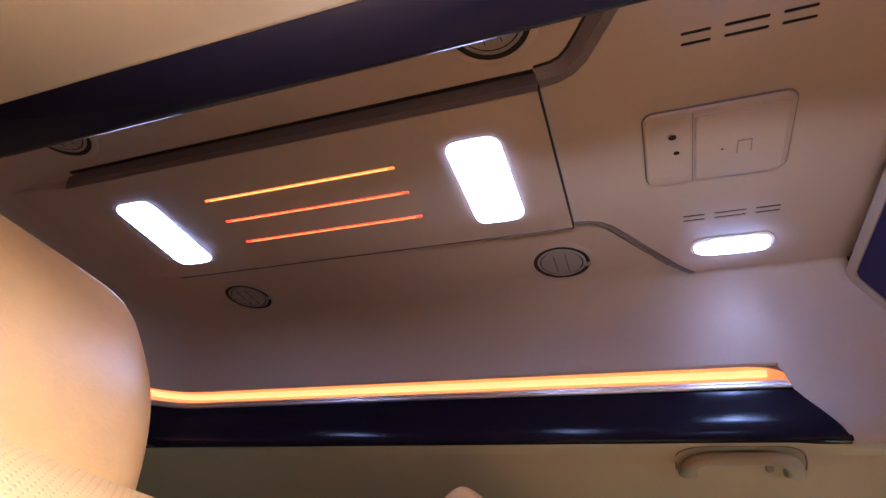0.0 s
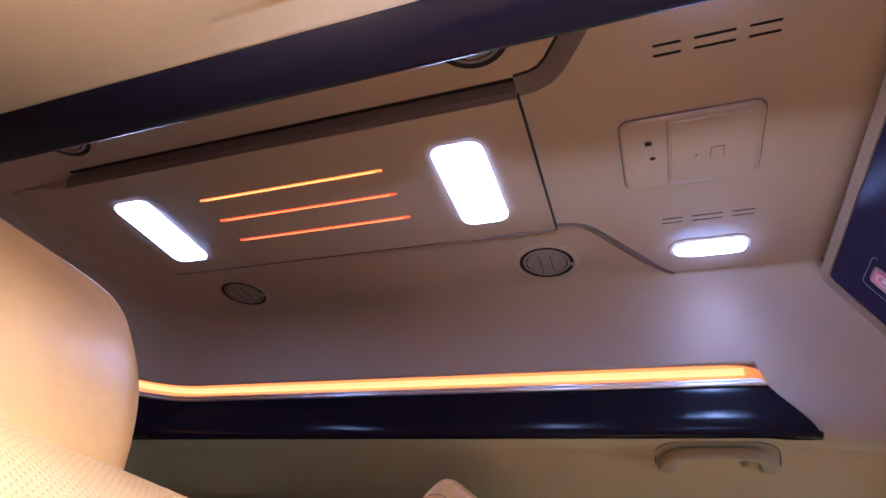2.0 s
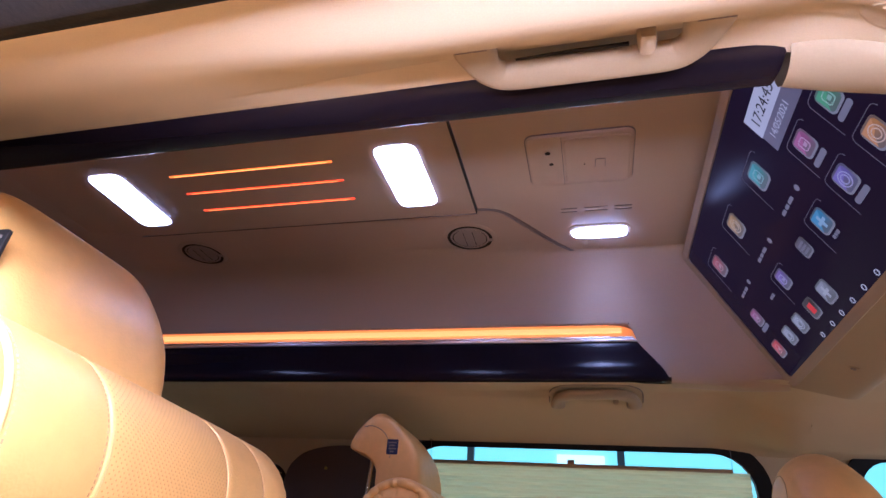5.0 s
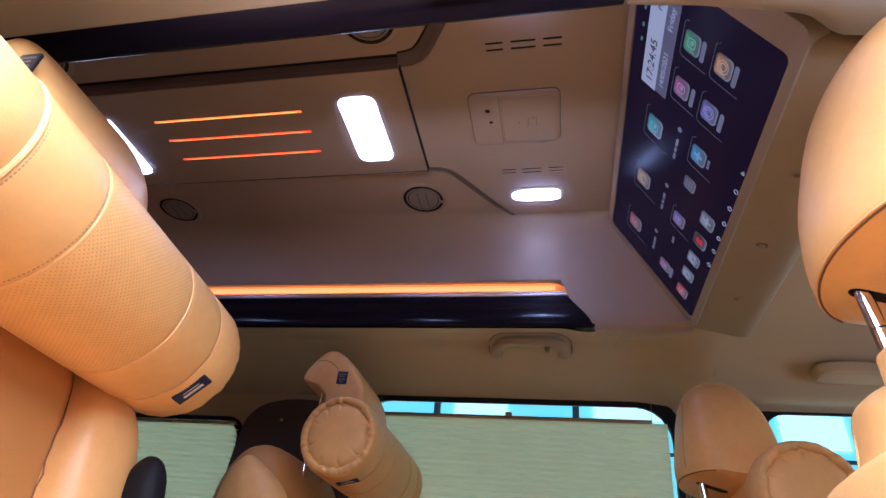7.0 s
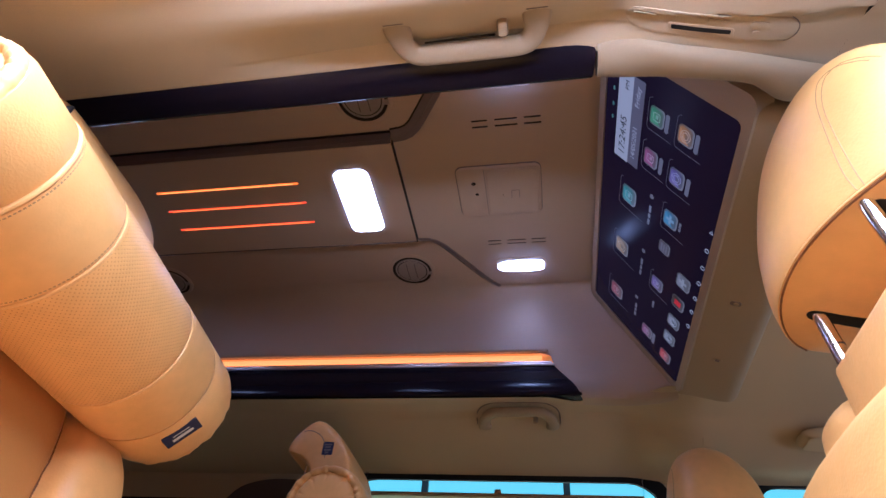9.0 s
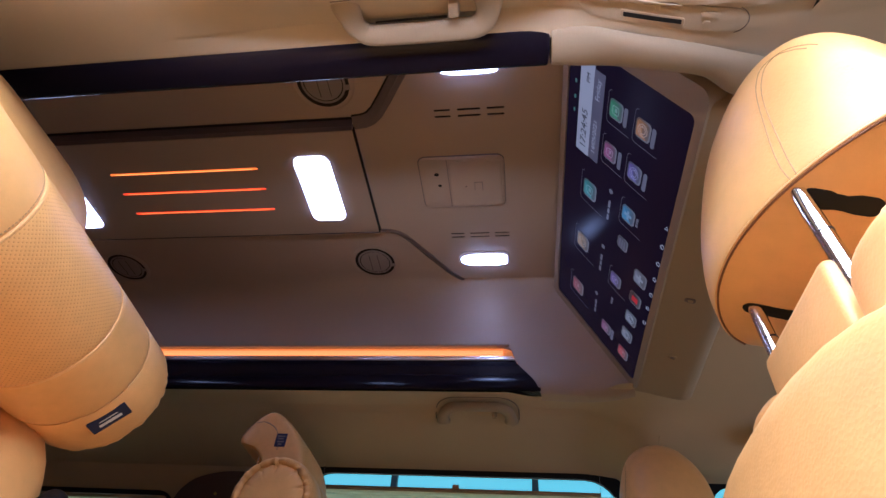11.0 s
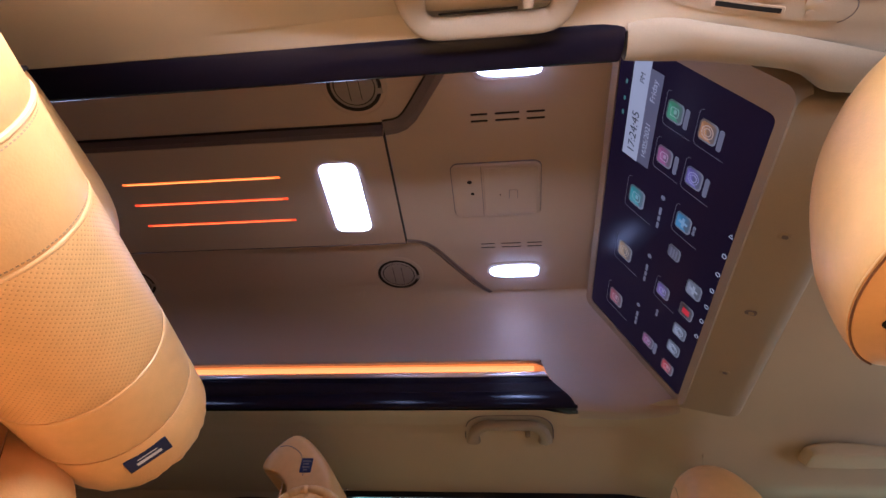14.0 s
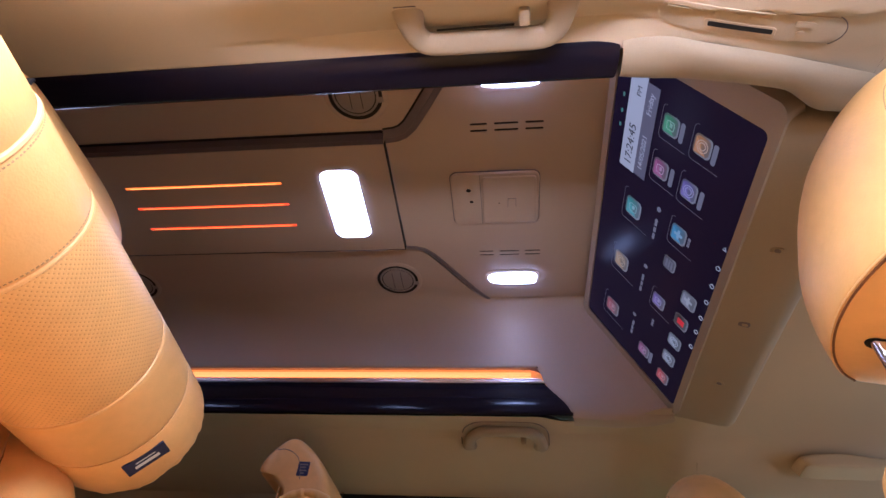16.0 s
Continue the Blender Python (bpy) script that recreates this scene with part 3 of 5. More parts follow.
for y in (0.425, 0.606, 0.791):
    cl = thing("fixing_clip", "small brown screw cover under the screen housing", "clip", (0.542, y, 1.2015), "screw covers")
    part("cap", slab(rounded(0.020, 0.012, 0.0055), Matrix.Translation((0.542, y, 1.2010)) @ pose(0, 0, 0, 180, 22, 0), 0.003, 0.001), GROOVE if y == 0.606 else HANDLE, cl)
    part("hole", slab(rounded(0.009, 0.007, 0.003), Matrix.Translation((0.543, y, 1.1998)) @ pose(0, 0, 0, 180, 22, 0), 0.001), HANDLE if y == 0.606 else GROOVE, cl)

# ---- headliner ----


LZ = [(0.0, 1.254), (0.474, 1.252), (0.530, 1.240), (0.580, 1.222), (0.627, 1.205), (0.700, 1.184), (0.745, 1.170), (0.80, 1.162)]


def smooth_profile(points):
    q = spline([(a, b, 0) for a, b in points], 8)
    return [p.x for p in q], [p.y for p in q]


LZ_SMOOTH = smooth_profile(LZ)


def liner_z(x, u):
    a = abs(u)
    z = np.interp(a, *LZ_SMOOTH)
    far = smooth01(-0.1, 0.1, u)
    fall = far * smooth01(0.38, 0.55, x) + (1 - far) * smooth01(0.20, 0.50, x)
    return float(z) - (0.055 - 0.010 * far + 0.025 * smooth01(0.44, 0.53, a)) * fall * (1 - 0.80 * smooth01(0.58, 0.74, a)) - 0.05 * smooth01(1.0, 1.8, x)


NEAR_FOLD = [(0.0, 1.254), (0.470, 1.2515), (0.497, 1.248), (0.513, 1.240), (0.533, 1.221), (0.552, 1.199), (0.567, 1.181), (0.582, 1.167), (0.602, 1.157), (0.64, 1.1535), (0.70, 1.152)]
NEAR_SOFT = [(0.0, 1.256), (0.45, 1.254), (0.468, 1.2515), (0.480, 1.2475), (0.50, 1.2365), (0.54, 1.213), (0.58, 1.189), (0.62, 1.171), (0.66, 1.159), (0.70, 1.154)]


FOLD_SMOOTH, SOFT_SMOOTH = smooth_profile(NEAR_FOLD), smooth_profile(NEAR_SOFT)


def near_z(x, u):
    """The near headliner folds down towards the door beside the grab handle; the fold softens to the rear."""
    a = abs(u)
    w = smooth01(-0.26, 0.03, x)
    z = w * float(np.interp(a, *FOLD_SMOOTH)) + (1 - w) * float(np.interp(a, *SOFT_SMOOTH))
    f = smooth01(0.24, 0.36, x)
    return z * (1 - f) + liner_z(x, -a) * f


def liner(name, x0, x1, us):
    n = max(2, int((x1 - x0) / 0.04))
    ob = part(name, grid([[(x0 + (x1 - x0) * i / n, YC + u, liner_z(x0 + (x1 - x0) * i / n, u)) for u in us] for i in range(n + 1)]), LINER)
    return tagged(ob, "beige cloth headliner", "ceiling", kind="structure")


def inner_edge(x, s):
    return (0.466 - 0.031 * (1 - smooth01(0.20, 0.27, x)) if s > 0 else 0.466) - (0.116 * smooth01(0.38, 0.49, x) if s > 0 else 0.042 * smooth01(0.27, 0.58, x))


def side_liner(name, s, outer, height, n=18):
    rows = []
    for i in range(165):
        x = -1.9 + 2.46 * i / 164
        a, b = inner_edge(x, s), outer(x)
        rows.append([(x, YC + s * (a + (b - a) * k / n), height(x, a + (b - a) * k / n)) for k in range(n + 1)])
    tagged(part(name, grid(rows), LINER), "beige cloth headliner", "ceiling", kind="structure")


side_liner("headliner_far", 1, lambda x: 0.748, lambda x, u: liner_z(x, u) - 0.0072 * (1 - smooth01(0.436, 0.480, u)) * (1 - smooth01(0.22, 0.30, x)), 30)
side_liner("headliner_near", -1, lambda x: 0.672 + 0.074 * smooth01(0.36, 0.52, x), near_z, 64)
liner("headliner_rear", -1.9, -1.335, [-0.466 + 0.0932 * k for k in range(11)])
liner("headliner_front", 0.56, 1.8, [-0.746 + 0.0166 * k for k in range(91)])

# ---- side walls, windows ----
# far wall, seen from inside: its own plane leans outwards towards the floor
FW = Matrix.Translation((0, 1.318, 1.18)) @ pose(0, 0, 0, 102, 0, 0) @ pose(0, 0.02, 0)


def window_loop(x0, x1, z0, z1, r):
    return [(x + (x0 + x1) / 2, z + (z0 + z1) / 2 - 1.20) for x, z in rounded(x1 - x0, z1 - z0, r)]


WINDOWS = [(-0.40, 0.50, 0.62, 1.170, 0.09), (-1.60, -0.765, 0.66, 1.094, 0.05), (0.70, 1.35, 0.62, 1.163, 0.06)]
wall = part("wall_far", holed([(-1.9, 0.03), (1.8, 0.03), (1.8, -1.2), (-1.9, -1.2)], [window_loop(*w) for w in WINDOWS], FW, 0.028), LINER, smooth=False)
tagged(wall, "beige lined side wall of the van", "wall", kind="structure")
for i, w in enumerate(WINDOWS):
    wx = (w[0] + w[1]) / 2
    win = thing("window_%d" % (i + 1), "tinted side window with a black rubber frame", "window", (wx, 1.34, 0.9), kind="structure")
    m_out = 0.022 if i != 1 else 0.004
    outer = window_loop(w[0] - m_out, w[1] + m_out, w[2] - m_out, w[3] + m_out * 0.9, w[4] + m_out * 0.9)
    inner = window_loop(w[0] + 0.012, w[1] - 0.012, w[2] + 0.012, w[3] - 0.010, w[4])
    part("window_frame", holed(outer, [inner], FW @ pose(0, 0, 0.008), 0.02), RUBBER, win, "black rubber frame", smooth=False)
    g = part("pane", slab(window_loop(w[0], w[1], w[2], w[3], w[4]), FW @ pose(0, 0, -0.022), 0.004), GLASS, win)
    g.visible_shadow = False
    for x in (w[0] + 0.045, w[1] - 0.075) if i == 0 else ():
        part("screw", slab(rounded(0.009, 0.009, 0.0043), FW @ pose(x, w[3] + 0.006 - 1.20, 0.0096), 0.003, 0.001), CLIPGREY, win, "small grey screw head")

walls = [
    # unseen; drawn forward to keep the door light off the rear
    ("wall_near_rear_blocker", box(-1.9, -0.52, -0.20, -0.14, 0.0, 1.20)),
    ("wall_near_front", box(0.95, 1.8, -0.20, -0.14, 0.0, 1.20)),
    ("wall_rear", box(-1.96, -1.9, -0.2, 1.6, 0.0, 1.45)),
    ("wall_front", box(1.8, 1.86, -0.2, 1.4, 0.0, 0.62)),
]
for nm, bm in walls:
    tagged(part(nm, bm, LINER, smooth=False), "beige lined end wall of the van", "wall", kind="structure")
# unseen floor, given a beige carpet to throw light up to the roof
tagged(part("floor", box(-1.9, 1.8, -0.2, 1.60, -0.06, 0.0), CARPET, smooth=False), "unseen beige carpeted van floor that throws light upwards", "floor", kind="structure")
tagged(part("roof", box(-1.96, 1.86, -0.15, 1.45, 1.60, 1.62), SATIN, smooth=False), "van roof skin", "roof", kind="structure")
tagged(part("roof_side_far", box(-1.96, 1.86, 1.345, 1.385, 1.205, 1.60), SATIN, smooth=False), "van roof side", "roof", kind="structure")
tagged(part("roof_side_near", box(-1.96, 1.86, -0.15, -0.11, 1.178, 1.60), SATIN, smooth=False), "van roof side above the door", "roof", kind="structure")
tagged(part("ground", box(-30, 30, -30, 30, -0.42, -0.38), material("grey_floor_paint", (0.42, 0.38, 0.33), 0.5, vary=0.1), smooth=False), "pale workshop floor", "ground", kind="structure")
# black seal along the open door's upper edge
tagged(part("door_seal", tube([(-1.0, -0.102, 1.150), (0.95, -0.102, 1.150)], 0.018, 12), RUBBER), "black rubber door seal under the roof edge", "seal", kind="structure")
tagged(part("door_frame_top", box(-1.0, 0.95, -0.17, -0.114, 1.105, 1.175, 0.006), RUBBER), "black upper frame of the open sliding door", "door frame", kind="structure")

# facade outside the far windows, its daylight and tint put in as glow
facade = thing("backdrop", "self-lit pale glazed facade outside the windows", "backdrop", (0, 5.05, 1.0), kind="structure")
fm = glow("pale_facade_glow", (0.32, 0.82, 0.78), 1.2)
fm_backlight = glow("blind_backlight", (1.0, 0.82, 0.50), 2.7)
fm_pale = glow("pale_panel_glow", (0.75, 0.92, 0.90), 1.8)
fm_dark = glow("dark_mullion_glow", (0.10, 0.12, 0.13), 0.3, (0.05, 0.05, 0.05))
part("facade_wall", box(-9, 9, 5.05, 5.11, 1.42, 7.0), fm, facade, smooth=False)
# unseen glowing panel, added to light the blinds from behind
part("backlight_panel", box(-9, 9, 5.0, 5.11, -0.4, 1.42), fm_backlight, facade, "unseen glowing panel that lights the blinds from behind", smooth=False)
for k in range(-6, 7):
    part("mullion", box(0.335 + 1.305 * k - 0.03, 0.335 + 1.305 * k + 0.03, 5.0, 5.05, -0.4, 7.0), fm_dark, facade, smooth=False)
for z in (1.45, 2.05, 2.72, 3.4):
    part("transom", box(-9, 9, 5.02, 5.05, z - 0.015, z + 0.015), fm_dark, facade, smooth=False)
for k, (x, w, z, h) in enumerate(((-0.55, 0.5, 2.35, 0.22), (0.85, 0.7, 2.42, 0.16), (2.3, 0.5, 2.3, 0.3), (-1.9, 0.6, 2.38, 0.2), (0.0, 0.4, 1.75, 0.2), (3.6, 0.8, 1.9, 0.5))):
    part("pale_panel_glow", box(x - w / 2, x + w / 2, 5.03, 5.045, z - h / 2, z + h / 2), fm_pale, facade, smooth=False)

# ---- rear seats ----


def lathe_y(profile, cx, cz, n=56):
    """A round body about a line along y, from rows of (y, radius)."""
    rows = []
    for y, r in profile:
        rows.append([(cx + r * math.cos(2 * math.pi * k / n), y, cz + r * math.sin(2 * math.pi * k / n)) for k in range(n)])
    return grid(rows, close_v=True, cap=True)


def uv_round(ob, cx, cz, r):
    me = ob.data
    uv = me.uv_layers.new(name="UVMap")
    for poly in me.polygons:
        angs = []
        for li in poly.loop_indices:
            co = me.vertices[me.loops[li].vertex_index].co
            a = math.atan2(co.z - cz, co.x - cx)
            angs.append((li, a, co.y))
        lo = min(a for _, a, _ in angs)
        for li, a, y in angs:
            if a - lo > math.pi:
                a -= 2 * math.pi
            uv.data[li].uv = (a * r, y)


def ring(y, cx, cz, r, thick, n=56):
    return tube([(cx + r * math.cos(2 * math.pi * k / n), y, cz + r * math.sin(2 * math.pi * k / n)) for k in range(n)], thick, 8, closed=True)


def stitches(y, cx, cz, r, n=136):
    """A ring of short threads."""
    bm = bmesh.new()
    for k in range(n):
        a0, a1 = 2 * math.pi * k / n, 2 * math.pi * (k + 0.62) / n
        ps = [(cx + r * math.cos(a), y, cz + r * math.sin(a)) for a in (a0, (a0 + a1) / 2, a1)]
        rows = [[(px + 0.0009 * math.cos(a0) * math.cos(t), py + 0.0011 * math.sin(t), pz + 0.0009 * math.sin(a0) * math.cos(t)) for t in (0, 1.57, 3.14, 4.71)] for px, py, pz in ps]
        vs = [[bm.verts.new(p) for p in row] for row in rows]
        for i in range(2):
            for j in range(4):
                bm.faces.new((vs[i][j], vs[i + 1][j], vs[i + 1][(j + 1) % 4], vs[i][(j + 1) % 4]))
    return bm


def bolster(yc, s0, cx, cz, r=0.0865, half=0.26):
    """A roll of leather along y: s0 is +1 where its patched half points to the far side."""
    b = thing("bolster_pillow", "round tan leather bolster with piping, strapped below the headrest", "pillow", (cx, yc, cz - r), "bolster pillows")
    k = half / 0.26
    p1, p2, mid, seam = 0.179 * k, 0.095 * k, -0.080 * k, -0.172 * k

    def cover(name, a0, a1, mat, label=""):
        """One strip of leather, drawn in a little at its seams."""
        near = [0.0, 0.0012, 0.0026, 0.0045, 0.007, 0.011, 0.017]
        inner = [a0 + 0.017 + (a1 - a0 - 0.034) * k / 6 for k in range(1, 6)]
        prof = []
        for a in [a0 + d for d in near] + inner + [a1 - d for d in reversed(near)]:
            edge = min(a - a0, a1 - a)
            prof.append((yc + s0 * a, r * (1 + 0.012 * (1 - (a / half) ** 2)) - 0.0032 * math.exp(-edge / 0.0030)))
        ob = part(name, lathe_y(prof, cx, cz), mat, b, label)
        uv_round(ob, cx, cz, r)

    cover("perforated_cover", mid, p2, TAN_PERF, "perforated leather strip")
    cover("plain_cover", seam, mid, TAN)
    cover("side_cover", p2, p1, TAN)
    for a in (mid - 0.0055, seam + 0.0060):
        part("stitching", stitches(yc + s0 * a, cx, cz, r * (1 + 0.012 * (1 - (a / half) ** 2)) - 0.0009), SEAM, b, "darker stitching")
    for a, q in ((p2, 0.0021), (seam, 0.0030), (mid, 0.0024), (p1, 0.0009)):
        part("piping", ring(yc + s0 * a, cx, cz, r - 0.0010, q), PIPING, b, "raised leather piping")
    for s in (-1, 1):
        p = p1 if s == s0 else -seam
        prof = [(p, r - 0.0030), (p + 0.006, r + 0.0002), (half - 0.022, r - 0.0005), (half - 0.014, r - 0.003), (half - 0.010, r - 0.009)]
        part("end_cover", lathe_y([(yc + s * a, q) for a, q in prof], cx, cz), TAN, b)
        # gathered end: a loosely pleated roll round a stuffed disc, drawn in by uneven tucks
        n = 168
        tucks = [(0.35, 0.9), (0.95, 0.5), (1.62, 0.8), (2.15, 1.0), (2.75, 0.6), (3.55, 0.8), (4.25, 1.0), (4.92, 1.0), (5.6, 0.7)]

        def tuck(t):
            return sum(w * math.exp(-((math.remainder(t - c, 2 * math.pi)) / 0.042) ** 2) for c, w in tucks)

        rows = []
        for q in range(11):
            a = math.pi * (q / 10 * 1.25 - 0.12)
            rows.append([])
            for k in range(n):
                t = 2 * math.pi * k / n
                pl = 0.0011 * math.sin(17 * t + 2.6 * math.sin(3 * t)) + 0.0008 * math.sin(31 * t + 1.7 * math.sin(2 * t)) - 0.0034 * tuck(t)
                rq = r - 0.0120 + (0.0082 + pl * (0.25 if math.cos(a) > 0 else 0.9)) * math.cos(a)
                rows[-1].append((cx + rq * math.cos(t), yc + s * (half - 0.012 + (0.0098 + pl) * math.sin(a)), cz + rq * math.sin(t)))
        part("gathered_edge", grid(rows, close_v=True), TAN, b, "pleated leather edge")
        rows = []
        for f in (1.0, 0.985, 0.96, 0.92, 0.86, 0.78, 0.66, 0.5, 0.3, 0.03):
            rows.append([])
            for k in range(n):
                t = 2 * math.pi * k / n
                rq = (r - 0.0175) * f
                puff = 0.013 * (1 - f ** 5) ** 0.6 - 0.0085 * tuck(t) * smooth01(0.70, 0.98, f)
                rows[-1].append((cx + rq * math.cos(t), yc + s * (half - 0.014 + puff), cz + rq * math.sin(t)))
        part("end_disc", grid(rows, close_v=True, cap=True), TAN, b, "stuffed round end")
    # woven label on the patched end, low on the front
    a = radians(-45 if s0 > 0 else -75)
    m = Matrix.Translation((cx + (r - 0.0015) * math.cos(a), yc + s0 * (half - 0.058), cz + (r - 0.0015) * math.sin(a)))
    m = m @ Matrix(((-math.sin(a), 0, math.cos(a)), (0, 1, 0), (math.cos(a), 0, math.sin(a)))).to_4x4()
    lab = part("woven_label", slab(rounded(0.046, 0.022, 0.0008), m @ pose(0, 0, 0.0016), 0.002), NAVY, b, "navy woven label with white print")
    for w, h, v in ((0.027, 0.0046, 0.003), (0.022, 0.0014, -0.0035)):
        part("print_bar", slab(rounded(w, h, 0.0006), m @ pose(0, v * s0, 0.0019), 0.0004), WHITE, lab, smooth=False)
    return b


def seat_profile(points):
    return [(p.x, p.y) for p in spline([(a, b, 0) for a, b in points], 6, True)]


def rear_seat(yc, hy, hx=0.0, hz=0.0):
    seat = thing("captain_seat", "tan leather reclining captain seat with side wings", "seat", (-0.55, yc, 0.0), "rear captain seats")
    bm = cushion(seat_profile([(-0.40, 0.90), (-0.362, 0.81), (-0.345, 0.70), (-0.322, 0.56), (-0.285, 0.44), (-0.47, 0.42), (-0.53, 0.62), (-0.53, 0.82), (-0.48, 0.91)]), yc - 0.207, yc + 0.207, 6, 20)
    back_skin = BVHTree.FromBMesh(bm)
    part("backrest", bm, TAN_PERF, seat)
    for s in (-1, 1):
        bm = cushion(seat_profile([(-0.395, 0.85), (-0.330, 0.79), (-0.302, 0.68), (-0.278, 0.56), (-0.240, 0.44), (-0.38, 0.42), (-0.46, 0.62), (-0.46, 0.80), (-0.43, 0.86)]), yc + s * 0.2455 - 0.0625, yc + s * 0.2455 + 0.0625, 2.6, 22)
        wing_skin = BVHTree.FromBMesh(bm)
        part("side_wing", bm, TAN, seat)
        line = []
        for k in range(30):
            z = 0.44 + 0.40 * k / 29
            best = None
            for m in range(40):
                y = yc + s * (0.165 + 0.045 * m / 39)
                p, q = (sk.ray_cast(Vector((0.3, y, z)), Vector((-1, 0, 0)))[0] for sk in (back_skin, wing_skin))
                if p and q and (best is None or abs(p.x - q.x) < best[0]):
                    best = (abs(p.x - q.x), Vector((max(p.x, q.x) + 0.0004, y, z)))
            if best and best[0] < 0.01:
                line.append(best[1])
        if len(line) > 3:
            part("wing_seam", tube(line, 0.0011, 6), CREASE, seat, "dark line along a seam")
    part("seat_cushion", cushion(seat_profile([(-0.35, 0.46), (0.0, 0.48), (0.16, 0.46), (0.18, 0.38), (0.0, 0.34), (-0.36, 0.34)]), yc - 0.27, yc + 0.27, 5), TAN, seat)
    part("seat_base", box(-0.35, 0.10, yc - 0.24, yc + 0.24, 0.0, 0.35, 0.02), SATIN, seat, "black seat base")
    # winged headrest
    hp = [(-0.358, 1.160), (-0.318, 1.128), (-0.282, 1.07), (-0.270, 1.00), (-0.300, 0.955), (-0.345, 0.985), (-0.352, 1.035), (-0.382, 1.066), (-0.420, 1.082), (-0.404, 1.124)]
    far = hy > 0.5
    if far:
        hp = [(a + 0.022 * smooth01(-0.36, -0.29, a), b) for a, b in hp]
    part("headrest", cushion(seat_profile([(a + hx, b + hz) for a, b in hp]), hy - 0.106, hy + 0.106, 11.0 if far else 6.0, 24), TAN, seat)
    if far:
        arc = [(-0.388, 1.124), (-0.375, 1.127), (-0.362, 1.125), (-0.346, 1.117), (-0.334, 1.105), (-0.324, 1.082), (-0.321, 1.060)]
        part("seam", tube(spline([(a + 0.004, hy - 0.1062, b) for a, b in arc], 5), 0.0007, 6), GROOVE, seat, "dark line along a seam")
    for s in (-1, 1):
        part("headrest_post", tube([(-0.375 + hx, hy + s * 0.06, 1.075 + hz), (-0.385 + hx, hy + s * 0.06, 0.86)], 0.0045), CHROME, seat, "chrome post")
    lx = -0.316 if hy > 0.5 else -0.300
    lab = part("headrest_label", slab(rounded(0.026, 0.032, 0.003), Matrix.Translation((lx + hx, hy - 0.1065, 1.083 + hz)) @ pose(0, 0, 0, 90, 0, 0), 0.003, 0.0005), NAVY if far else SATIN, seat, "dark woven label")
    for k, (w, v) in enumerate(((0.018, 0.009), (0.012, 0.003), (0.016, -0.004), (0.008, -0.010))):
        part("print_bar", slab(rounded(w, 0.0032, 0.001), Matrix.Translation((lx + hx, hy - 0.1070, 1.083 + hz + v)) @ pose(0, 0, 0, 90, 0, 0), 0.001), CLIPGREY, lab, smooth=False)
    return seat


NEAR, FAR = 0.092, 2 * YC - 0.082
rear_seat(NEAR, 0.113, -0.024, -0.048)
rear_seat(FAR, 1.058, 0.002, 0.0)
near_roll = bolster(0.142, 1, -0.303, 0.894)
near_roll.location.z -= 0.005
near_roll.rotation_euler = (radians(-0.6), 0, radians(5.0))
bolster(1.105, -1, -0.264, 0.925, half=0.245)

# ---- front seats ----


